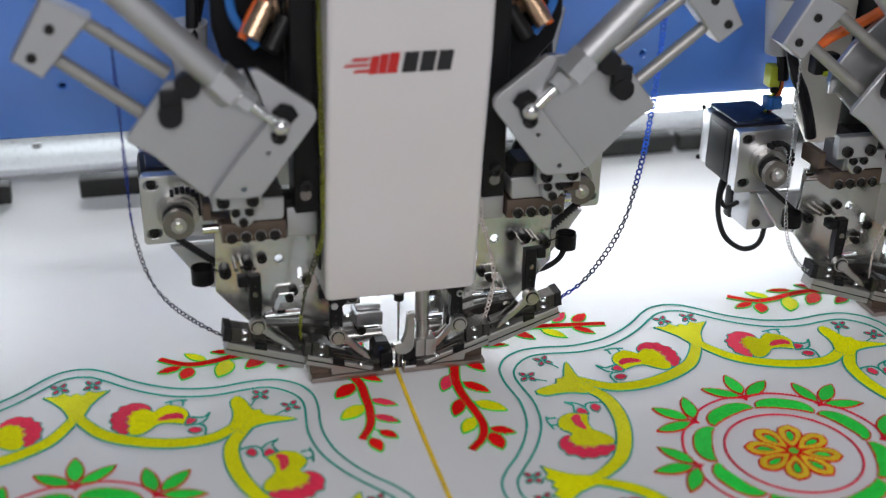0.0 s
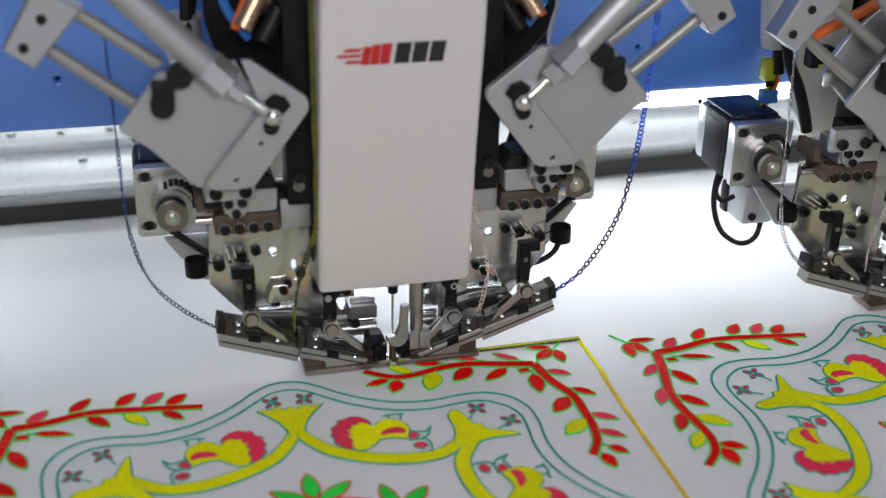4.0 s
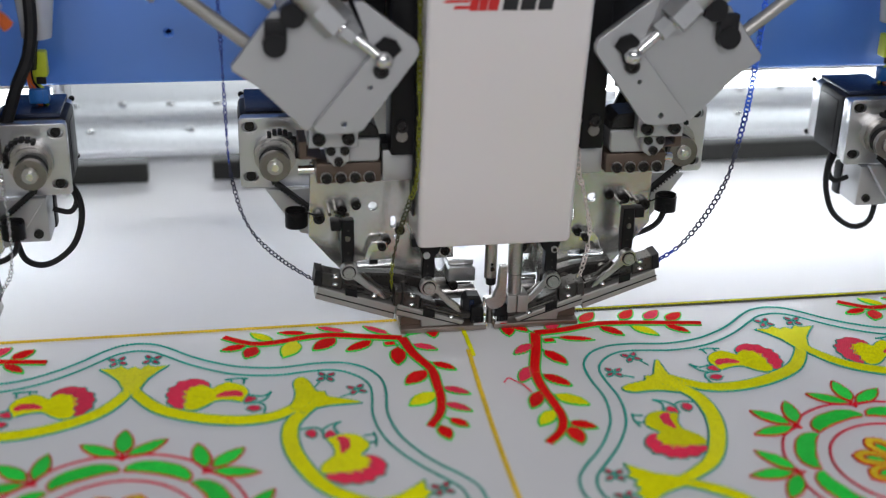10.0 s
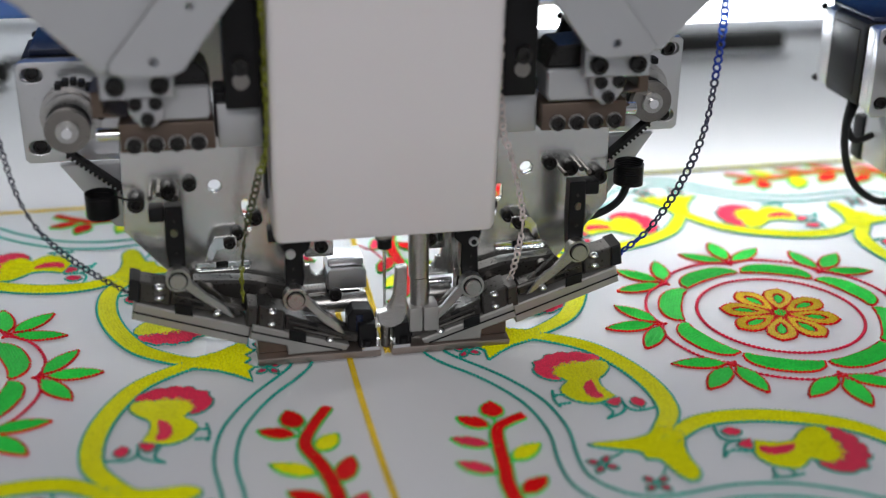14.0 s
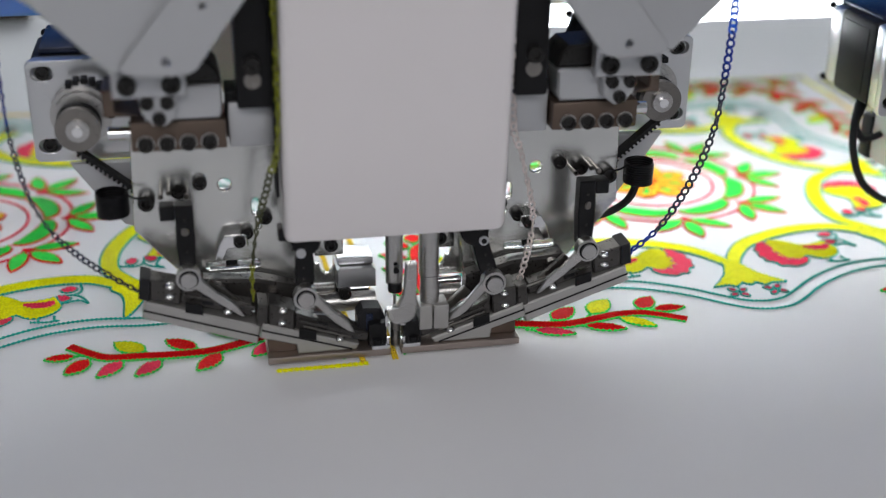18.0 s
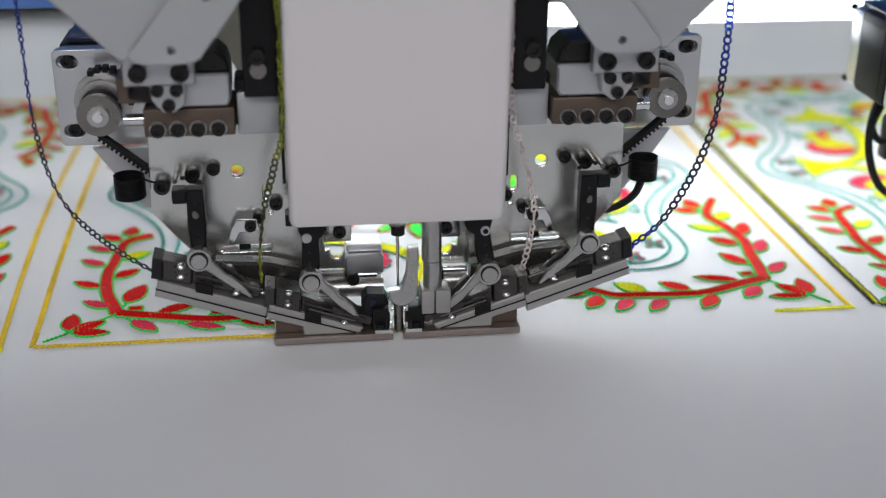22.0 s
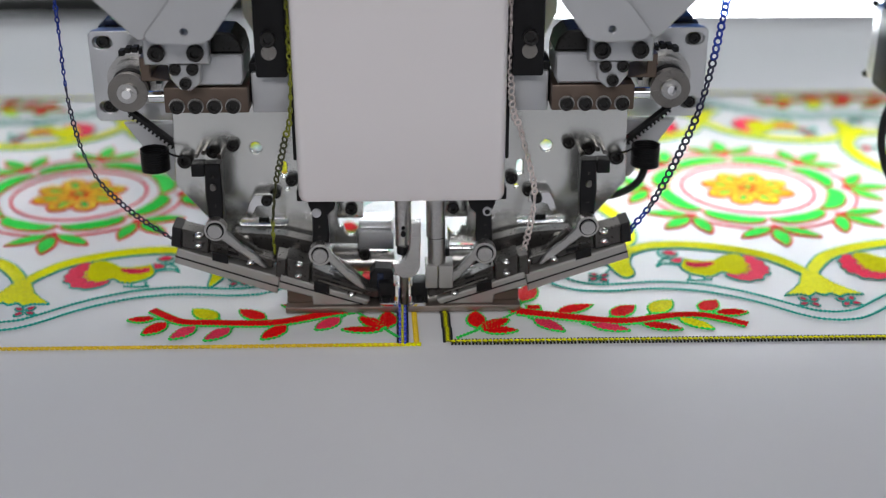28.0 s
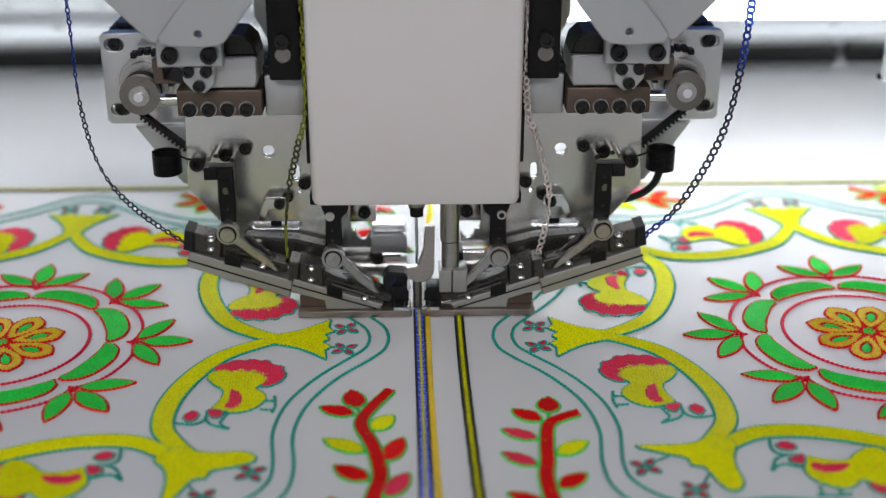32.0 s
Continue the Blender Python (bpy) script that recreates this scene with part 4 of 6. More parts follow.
def head():
    h = thing("embroidery_head", "white-covered embroidery machine head with needle bar", "sewing head", "embroidery heads")
    # cover: tapered shell with rounded edges, open below
    bm = bmesh.new()
    rows = ((0.0570, -0.0010, 0.0450), (0.0595, -0.0022, 0.0458), (0.1000, -0.006, 0.0456), (0.1500, -0.012, 0.0452), (0.2050, -0.0195, 0.0452), (0.2700, -0.026, 0.0450), (0.36, -0.032, 0.0450))
    loops = []
    for z, y, w in rows:
        prof = []
        r = 0.0032
        for a in range(0, 91, 15):
            prof.append((-w + r - r * math.cos(radians(a)), y + r - r * math.sin(radians(a))))
        prof = [(-w, 0.050)] + prof + [(-x, yy) for x, yy in prof[::-1]] + [(w, 0.050)]
        sag = 0.0010 if z < 0.060 else 0
        loops.append([bm.verts.new((x, yy, z + sag * (abs(x) / w) ** 2.5)) for x, yy in prof])
    for a, c in zip(loops, loops[1:]):
        for k in range(len(a) - 1):
            bm.faces.new((a[k], a[k + 1], c[k + 1], c[k]))
    bmesh.ops.recalc_face_normals(bm, faces=bm.faces)
    bmesh.ops.solidify(bm, geom=list(bm.faces), thickness=0.0016)
    cover = part("cover", bm, COVER, h, "white painted metal front cover")
    # printed mark: a red flame with bars, dark bars beside it
    def mark(x0, z0, x1, z1, lean=0.0016):
        y = lambda z: -0.0022 - (z - 0.0625) * 0.1215 - 0.0006
        b2 = bmesh.new()
        q = [(x0, z0), (x1, z0), (x1 + lean, z1), (x0 + lean, z1)]
        b2.faces.new([b2.verts.new((x, y(z), z)) for x, z in q])
        return b2
    for x0, x1, z0, z1, mat in ((-0.0235, -0.0190, 0.1995, 0.2095, LOGO_RED), (-0.0185, -0.0140, 0.1995, 0.2105, LOGO_RED), (-0.0135, -0.0080, 0.1995, 0.2110, LOGO_RED),
                                (-0.0370, -0.0240, 0.2040, 0.2055, LOGO_RED), (-0.0330, -0.0240, 0.2070, 0.2088, LOGO_RED), (-0.0320, -0.0240, 0.2005, 0.2022, LOGO_RED),
                                (-0.0055, 0.0025, 0.1995, 0.2110, LOGO_BLACK), (0.0040, 0.0120, 0.1995, 0.2110, LOGO_BLACK), (0.0135, 0.0215, 0.1995, 0.2110, LOGO_BLACK)):
        part("printed_bar", mark(x0, z0, x1, z1), mat, cover, smooth=False)
    for s in (-1, 1):
        rail = part("guide_rail", box(s * 0.0480, s * 0.0615, 0.0, 0.022, 0.1143, 0.36, bevel=0.001), BLACK, h, "black guide rail beside the cover")
        part("rail_slot", rod((s * 0.0553, 0.0003, 0.1255), (s * 0.0553, -0.0006, 0.1255), 0.0033, seg=18), DARK_STEEL, rail)
        part("screw", screw(s * 0.0554, 0.0, 0.1315, 0.0034, 0.003), BOLT, rail)
        part("inner_plate", box(s * 0.0460, s * 0.0650, 0.010, 0.030, 0.0957, 0.1140, bevel=0.001), ALU_MATT, h)
        cheek = [(s * x, z) for x, z in ((0.0612, 0.158), (0.0660, 0.160), (0.0760, 0.178), (0.0960, 0.200), (0.1000, 0.215), (0.1000, 0.355), (0.0612, 0.355))]
        part("side_cheek", prism(cheek, 0.0240, 0.0340, 0.001), BLACK, h, "black painted side cheek behind the swing arm")
        part("side_rack", box(s * 0.0465, s * 0.0478, 0.006, 0.018, 0.075, 0.36, bevel=0), RUBBER, h)
    part("body", box(-0.040, 0.040, 0.050, 0.1295, 0.095, 0.36, bevel=0.003), BLACK, h)
    # needle bar: moves up and down
    nb = part("needle_bar", rod((0.0004, 0.0090, 0.0360), (0.0004, 0.0090, 0.110), 0.0037, seg=24), STEEL, h, "polished steel needle bar")
    part("needle_clamp", rod((0.0004, 0.0070, 0.0330), (0.0004, 0.0070, 0.0370), 0.0030, seg=18), BLACK, nb)
    part("clamp_screw", rod((0.0004, 0.0040, 0.0440), (0.0004, 0.0025, 0.0440), 0.0012, seg=10), BLACK, nb)
    part("needle", rod((0.0002, 0.0070, 0.0010), (0.0002, 0.0070, 0.0350), 0.00045, 0.00075, seg=10), CHROME, nb)
    # black discs on the bar's front, for the shade inside two bores
    for z in (0.0425, 0.0462):
        part("bore", rod((0.0004, 0.0054, z), (0.0004, 0.0050, z), 0.0009, seg=12), BLACK, nb)
    # presser bar with its clamp
    bm = rod((0.0153, 0.009, 0.0341), (0.0153, 0.009, 0.110), 0.0044, seg=26)
    add_rod(bm, (0.0157, 0.009, 0.0200), (0.0157, 0.009, 0.0336), 0.0041, seg=26)
    pb = part("presser_bar", bm, STEEL, h, "polished presser bar")
    # coloured black for the shade in the gap
    part("bar_groove", rod((0.0155, 0.009, 0.0334), (0.0155, 0.009, 0.0343), 0.0039, seg=22), BLACK, pb)
    for x0, x1 in ((0.0104, 0.0161), (0.0166, 0.0232)):
        part("clamp", box(x0, x1, 0.003, 0.015, 0.0100, 0.0212), ARM_STEEL, pb)
    part("hook", prism([(0.0040, 0.0425), (0.0085, 0.0429), (0.0082, 0.0300), (0.0080, 0.0205), (0.0070, 0.0180), (0.0057, 0.0165), (0.0030, 0.0152), (0.0001, 0.0150), (-0.0026, 0.0165), (-0.0040, 0.0186), (-0.0044, 0.0222), (0.0002, 0.0231), (0.0018, 0.0262), (0.0030, 0.0296)], -0.002, 0.0025), STEEL, h, "grey steel hook finger")
    # works seen in the gap under the cover
    for s in (-1, 1):
        web = prism([(s * x, z) for x, z in ((0.0350, 0.0520), (0.0322, 0.0520), (0.0312, 0.0345), (0.0303, 0.0300), (0.0285, 0.0302), (0.0276, 0.0268), (0.0260, 0.0252), (0.0243, 0.0252), (0.0228, 0.0268), (0.0216, 0.0290), (0.0216, 0.0206), (0.0365, 0.0206), (0.0365, 0.0520))], 0.0368, 0.0400)
        part("rear_web", web, ZINC, h)
        blk = part("throat_block", box(s * 0.0185, s * 0.0310, 0.030, 0.036, 0.0370, 0.0475), ZINC, h)
        part("screw", screw(s * 0.0240, 0.030, 0.0425, 0.0030, 0.003), BOLT, blk)
    hook_box = part("hook_box", prism([(-0.0216, 0.0207), (-0.0043, 0.0205), (-0.0042, 0.0285), (-0.0056, 0.0300), (-0.0200, 0.0301), (-0.0214, 0.0288)], 0.030, 0.048), ALU, h, "milled aluminium hook box")
    part("tab", box(-0.0209, -0.0051, 0.033, 0.048, 0.0303, 0.0336), ALU, hook_box)
    part("shaft", rod((-0.0340, 0.034, 0.0125), (-0.0043, 0.034, 0.0125), 0.0046, seg=22), STEEL, h)
    part("pin", rod((-0.0158, 0.032, 0.0194), (-0.0075, 0.032, 0.0194), 0.0019, seg=16), CHROME, h)
    part("rail", box(-0.0345, -0.0216, 0.034, 0.040, 0.0170, 0.0200), STEEL, h)
    part("screw", screw(-0.0183, 0.031, 0.0188, 0.0029, 0.004), BOLT, h)
    part("collar", box(-0.0216, -0.0160, 0.034, 0.040, 0.0080, 0.0206), BLACK, h)
    part("shaft", rod((0.0217, 0.034, 0.0135), (0.0345, 0.034, 0.0135), 0.0044, seg=22), STEEL, h)
    part("pin", rod((0.0217, 0.032, 0.0200), (0.0345, 0.032, 0.0200), 0.0017, seg=16), CHROME, h)
    part("bar_guard", box(0.0195, 0.0220, 0.018, 0.030, 0.0080, 0.0260), BLACK, h)
    cut = part("cutter_body", prism([(-0.0155, 0.0045), (-0.0036, 0.0045), (-0.0034, 0.0150), (-0.0055, 0.0196), (-0.0130, 0.0202), (-0.0155, 0.0170)], 0.0090, 0.0190, 0.001), PLASTIC, h, "black cutter body beside the needle")
    part("cutter_plate", box(-0.0120, -0.0090, 0.0082, 0.0090, 0.0060, 0.0180, bevel=0.0003), NAVY, cut)
    for x0, x1, xs in ((-0.0106, -0.0027, -0.0078), (0.0029, 0.0104, 0.0079)):
        pl = part("needle_plate", box(x0, x1, 0.0010, 0.0085, 0.0044, 0.0062, bevel=0.0003), CHROME, h)
        part("screw", rod((xs, 0.0040, 0.0062), (xs, 0.0040, 0.0082), 0.0021, seg=18), BLACK, pl)
        part("stud", rod((xs * 0.45, 0.0030, 0.0062), (xs * 0.45, 0.0030, 0.0090), 0.0008, seg=10), CHROME, pl)
    foot = part("needle_foot", rod((0.0005, 0.0070, 0.0034), (0.0005, 0.0070, 0.0186), 0.0021, seg=20), DARK_STEEL, h, "dark steel tube round the needle")
    for x0, x1, z0, z1 in ((-0.0043, -0.0031, 0.0136, 0.0187), (-0.0031, -0.0018, 0.0136, 0.0148), (0.0032, 0.0044, 0.0136, 0.0187), (0.0022, 0.0032, 0.0136, 0.0148)):
        part("foot_clip", box(x0, x1, 0.0040, 0.0060, z0, z1, bevel=0.0002), CHROME, foot)
    for z, y in ((0.0210, 0.004), (0.0195, 0.006)):
        part("needle_clip", rod((-0.0040, y, z), (0.0010, y, z - 0.0015), 0.0009, seg=10), CHROME, h)
    return h


head_main = head()
feeder_left = feeder(-1, "aluminium sequin feeder with motor and belt, left of a head")
feeder_right = feeder(1, "aluminium sequin feeder with motor and belt, right of a head")
feeder_left["label"] = feeder_right["label"] = "aluminium and black steel sequin feeder with motor and belt"
OTHER = (-2, -1, 1, 2)
others = []
for k in OTHER:
    m = Matrix.Translation((k * PITCH, 0, 0))
    others.append((k, copy_thing(head_main, m), copy_thing(feeder_left, m), copy_thing(feeder_right, m)))
    for ob in list(others[-1][1].children):
        if ob.name.startswith("side_cheek"):
            bpy.data.objects.remove(ob)
    cable_loops(others[-1][2], -1)
    cable_loops(others[-1][3], 1, 0.033 if k > 0 else 0.070)


# ---- embroidery: one square panel, repeated along the fabric ----
MM = 0.001


def stitch_rows(loops, turn, space):
    """Straight rows, in mm, that fill closed loops in one direction."""
    c, s = math.cos(turn), math.sin(turn)
    flat = [[(p[0] * c + p[1] * s, p[1] * c - p[0] * s) for p in loop] for loop in loops]
    ys = [p[1] for loop in flat for p in loop]
    rows, y = [], min(ys) + space * 0.6
    while y < max(ys) - space * 0.3:
        cuts = []
        for loop in flat:
            for (xa, ya), (xb, yb) in zip(loop, loop[1:] + loop[:1]):
                if (ya > y) != (yb > y):
                    cuts.append(xa + (xb - xa) * (y - ya) / (yb - ya))
        cuts.sort()
        for xa, xb in zip(cuts[::2], cuts[1::2]):
            if xb - xa > 2.2:
                rows.append([((xa + 0.5) * c - y * s, (xa + 0.5) * s + y * c), ((xb - 0.5) * c - y * s, (xb - 0.5) * s + y * c)])
        y += space
    return rows


def long_way(loop):
    """The direction in which a loop is longest."""
    n = len(loop)
    mx, my = sum(p[0] for p in loop) / n, sum(p[1] for p in loop) / n
    xx = sum((p[0] - mx) ** 2 for p in loop)
    yy = sum((p[1] - my) ** 2 for p in loop)
    xy = sum((p[0] - mx) * (p[1] - my) for p in loop)
    return 0.5 * math.atan2(2 * xy, xx - yy)


def raise_rows(me, rows, h, mirror, space):
    """Lay looped stitches along the rows on top of a field."""
    verts, faces = [], []
    for row_no, row in enumerate(rows):
        pts = [Vector((mirror * p[0] * MM, p[1] * MM, h * 0.92)) for p in row]
        fine = []
        for a, b in zip(pts, pts[1:]):
            n = max(1, round((b - a).length / 0.00085))
            fine += [a.lerp(b, k / n) for k in range(n)]
        fine.append(pts[-1])
        last = None
        for i, p in enumerate(fine):
            d = (fine[min(i + 1, len(fine) - 1)] - fine[max(i - 1, 0)]).normalized()
            wide = (i + row_no) % 2
            o = Vector((d.y, -d.x, 0)) * space * MM * (0.60 if wide else 0.40)
            up = Vector((0, 0, 0.00070 if wide else 0.00022))
            at = len(verts)
            verts += [p + o - Vector((0, 0, 0.0003)), p + up, p - o - Vector((0, 0, 0.0003))]
            if last is not None:
                for k in (0, 1):
                    faces.append((last + k, at + k, at + k + 1, last + k + 1))
            last = at
    add = bpy.data.meshes.new("rows")
    add.from_pydata(verts, [], faces)
    bm = bmesh.new()
    bm.from_mesh(me)
    bm.from_mesh(add)
    bm.to_mesh(me)
    bm.free()
    bpy.data.meshes.remove(add)


def patch(name, outline, mat, h=0.0008, mirror=1, rows=None, space=1.25):
    """A raised, pillowed field of stitches with the outline given in mm."""
    cu = bpy.data.curves.new(name, "CURVE")
    cu.dimensions, cu.fill_mode = "2D", "BOTH"
    cu.bevel_depth, cu.extrude, cu.bevel_resolution, cu.offset = h * 0.5, 0.0, 2, -h * 0.5
    for loop in (outline if isinstance(outline[0][0], (tuple, list, Vector)) else [outline]):
        sp = cu.splines.new("POLY")
        sp.points.add(len(loop) - 1)
        for p, v in zip(sp.points, loop):
            p.co = (mirror * v[0] * MM, v[1] * MM, 0, 1)
        sp.use_cyclic_u = True
    tmp = bpy.data.objects.new(name, cu)
    scene.collection.objects.link(tmp)
    me = bpy.data.meshes.new_from_object(tmp.evaluated_get(bpy.context.evaluated_depsgraph_get()))
    bpy.data.objects.remove(tmp)
    me.transform(Matrix.Translation((0, 0, h * 0.45 + 0.0002)))
    loops = [[tuple(p[:2]) for p in loop] for loop in (outline if isinstance(outline[0][0], (tuple, list, Vector)) else [outline])]
    if rows is None:
        rows = [r for loop in loops for r in stitch_rows([loop], long_way(loop), space)] if name in ("small_flower", "bird_head") else stitch_rows(loops, long_way(loops[0]), space)
    raise_rows(me, rows, h + 0.0002, mirror, space)
    for p in me.polygons:
        p.use_smooth = True
    me.materials.clear()
    me.materials.append(mat)
    return me


def cord(name, lines, mat, r=0.55, mirror=1, z=0.0006, closed=True):
    """Outline threads: flattened, slightly knotted cords along lines in mm."""
    bm = bmesh.new()
    for line in lines:
        pts = []
        for v in line:
            p = Vector((mirror * v[0] * MM, v[1] * MM, z))
            if not pts or (p - pts[-1]).length > 0.0004:
                pts.append(p)
        fine = []
        for a, b in zip(pts, pts[1:]):
            n = max(1, round((b - a).length / 0.0010))
            fine += [a.lerp(b, k / n) for k in range(n)]
        fine.append(pts[-1])
        rings = []
        for i, p in enumerate(fine):
            d = (fine[min(i + 1, len(fine) - 1)] - fine[max(i - 1, 0)]).normalized()
            s = Vector((d.y, -d.x, 0)) * r * MM * (1.25 if i % 2 else 0.42)
            up = Vector((0, 0, 0.70 * r * MM * (1.3 if i % 2 else 0.5)))
            rings.append([bm.verts.new(q) for q in (p + s, p + s * 0.5 + up, p - s * 0.5 + up, p - s, p - up)])
        for a, b in zip(rings, rings[1:]):
            for k in range(5):
                bm.faces.new((a[k], a[(k + 1) % 5], b[(k + 1) % 5], b[k]))
    bmesh.ops.recalc_face_normals(bm, faces=bm.faces)
    me = bpy.data.meshes.new(name)
    bm.to_mesh(me)
    bm.free()
    for p in me.polygons:
        p.use_smooth = True
    me.materials.append(mat)
    return me


def loop2(pts, steps=5):
    return [tuple(v) for v in spline([Vector((*p, 0)) for p in pts], steps, True)]


def line2(pts, steps=5):
    return [tuple(v) for v in spline([Vector((*p, 0)) for p in pts], steps)]


def shut(l):
    return list(l) + [l[0]]


def leaf2(x, y, ang, length, width, wob=0.0):
    """A pointed leaf from (x, y) in the direction ang (degrees)."""
    c, s = math.cos(radians(ang)), math.sin(radians(ang))
    prof = ((0, 0), (0.22, 0.40), (0.5, 0.5), (0.78, 0.34), (1, 0), (0.78, -0.32), (0.5, -0.5), (0.22, -0.42))
    pts = []
    for u, v in prof:
        v += wob * u * (1 - u)
        pts.append((x + c * u * length - s * v * width, y + s * u * length + c * v * width))
    return loop_soft(pts)


def loop_soft(pts):
    """Closed curve through the points, sharp at the first and the middle one."""
    n = len(pts)
    h = n // 2
    a = spline([Vector((*p, 0)) for p in pts[:h + 1]], 4)
    b = spline([Vector((*p, 0)) for p in pts[h:] + pts[:1]], 4)
    return [tuple(v) for v in a[:-1] + b[:-1]]


def band2(line, w0, w1=None, wm=None):
    """A strip of varying width round a line."""
    pts = [Vector(p) for p in line]
    n = len(pts)
    left, right = [], []
    for i, p in enumerate(pts):
        d = (pts[min(i + 1, n - 1)] - pts[max(i - 1, 0)]).normalized()
        t = i / (n - 1)
        w = w0 * (1 - t) + (w0 if w1 is None else w1) * t
        if wm:
            w += wm * math.sin(math.pi * t)
        o = Vector((-d.y, d.x, 0)) * w / 2
        left.append(tuple(p + o))
        right.append(tuple(p - o))
    return left, right


# corner branches, in mm from the panel's centre: a line and its leaves (colour, foot, turn, length, width) for each arm,
# then the knot of three leaves towards the border's corner, and a small square
SPRIG_TL = (([(-154, 159), (-136, 161), (-118, 165.5), (-101, 166), (-70, 162), (-49, 159)],
             (("P", -146, 162, 49, 17, 9), ("R", -123, 169, 48, 18, 9), ("R", -97, 170, 49, 17, 9), ("P", -82, 168, 45, 17, 9), ("R", -69, 165, 40, 16, 9),
              ("R", -142, 152, -15, 22, 6), ("R", -113, 163, -48, 18, 8), ("L", -93, 161, -47, 19, 8), ("R", -72, 160, -45, 17, 7))),
            ([(-154, 159), (-159, 137), (-165, 115), (-166, 97), (-164, 79), (-163, 62), (-167, 49), (-176, 39)],
             (("P", -159, 146, -140, 18, 8), ("P", -167, 119, -118, 20, 9), ("R", -168, 91, -116, 20, 9), ("L", -166, 70, -126, 18, 9), ("R", -154, 137, -64, 21, 9),
              ("R", -162, 109, -49, 20, 9), ("L", -161, 86, -39, 21, 10), ("R", -161, 57, -29, 16, 8), ("R", -161, 53, -85, 18, 10))),
            ((-168, 177), (-175, 187), ((-97, 18, 9), (-57, 17, 8), (-3, 18, 6))), (-148, 149))
SPRIG_BL = (([(-149, -161), (-138, -164), (-123, -168), (-109, -171.5), (-98, -172), (-87, -169.5), (-76, -167), (-65, -167), (-57, -170), (-45, -177)],
             (("P", -142, -169, -44, 18, 8), ("P", -117, -175, -20, 19, 7), ("R", -93, -175, -18, 19, 7), ("L", -75, -170, -38, 18, 7), ("R", -131, -163, 24, 20, 8),
              ("R", -106, -167, 39, 17, 10), ("L", -87, -164, 46, 18, 11), ("R", -63, -163, 49, 15, 10), ("R", -57, -165, 2, 16, 7))),
            ([(-149, -161), (-152, -152), (-156, -140), (-158, -127), (-158.5, -114), (-157, -104), (-156, -92), (-154, -79), (-149, -74), (-141, -70)],
             (("P", -159, -89, 151, 16, 7), ("P", -161, -107, 144, 16, 7), ("R", -160, -132, 150, 16, 7), ("P", -153, -155, 147, 16, 7), ("L", -153, -100, 35, 16, 8),
              ("R", -155, -122, 38, 15, 8), ("R", -146, -151, 70, 21, 11), ("R", -156, -76, 141, 15, 8), ("R", -153, -70, 84, 13, 10))),
            ((-169, -179), (-178, -186), ((88, 17, 9), (34, 17, 8), (-3, 17, 7))), (-141, -157))
SPRIG_BR = (([(163, -157), (151, -161), (139, -166), (128, -169.5), (114, -170), (100, -169), (86, -168), (78, -163), (69, -155)],
             (("P", 157, -165, -132, 16, 9), ("R", 133, -172, -127, 17, 9), ("P", 108, -174, -132, 16, 8), ("P", 92, -172, -130, 16, 8), ("R", 78, -168, -129, 15, 9),
              ("L", 101, -165, 141, 17, 10), ("R", 123, -166, 142, 17, 9), ("R", 150, -158, 162, 22, 7), ("R", 72, -164, -176, 13, 6))),
            ([(163, -157), (165, -144), (166.5, -127), (169, -112), (166, -93), (161.5, -80), (161, -73), (165, -63), (172, -50)],
             (("L", 163, -96, 150, 19, 8), ("R", 165, -115, 143, 17, 9), ("R", 161, -140, 125, 18, 9), ("P", 168, -151, 44, 17, 8), ("P", 171, -126, 61, 18, 9),
              ("R", 171, -103, 69, 18, 9), ("L", 165, -81, 52, 14, 9), ("R", 158, -69, 156, 16, 8), ("R", 159, -64, 102, 15, 10))),
            ((179, -178), (185, -186), ((89, 17, 9), (134, 17, 8), (177, 19, 6))), (156, -151))
SPRIG_TR = (([(154, 163), (137, 166.5), (115, 171.5), (98, 171), (82, 167), (68, 166), (58, 171), (50, 177)],
             (("R", 99, 176, 170, 18, 6), ("L", 78, 169, 137, 17, 7), ("P", 122, 175, 154, 19, 6), ("P", 147, 169, 139, 19, 6), ("R", 136, 162, -146, 20, 9),
              ("R", 115, 168, -137, 20, 11), ("L", 92, 167, -115, 21, 12), ("R", 68, 163, -115, 15, 10), ("R", 63, 165, -164, 16, 7))),
            ([(154, 163), (158, 142), (165, 123), (165.5, 106), (165, 90), (162, 75), (155, 63)],
             (("P", 159, 154, -30, 16, 7), ("R", 167, 131, -40, 16, 7), ("P", 168, 102, -33, 17, 7), ("P", 166, 85, -37, 17, 7), ("R", 166, 69, -47, 13, 7),
              ("R", 150, 152, -97, 22, 10), ("R", 162, 122, -134, 20, 11), ("L", 163, 97, -143, 20, 11), ("R", 160, 63, -79, 15, 8))),
            ((173, 179), (180, 187), ((164, 16, 6), (-144, 17, 9), (-89, 16, 8))), (146, 157))

DESIGN = {}


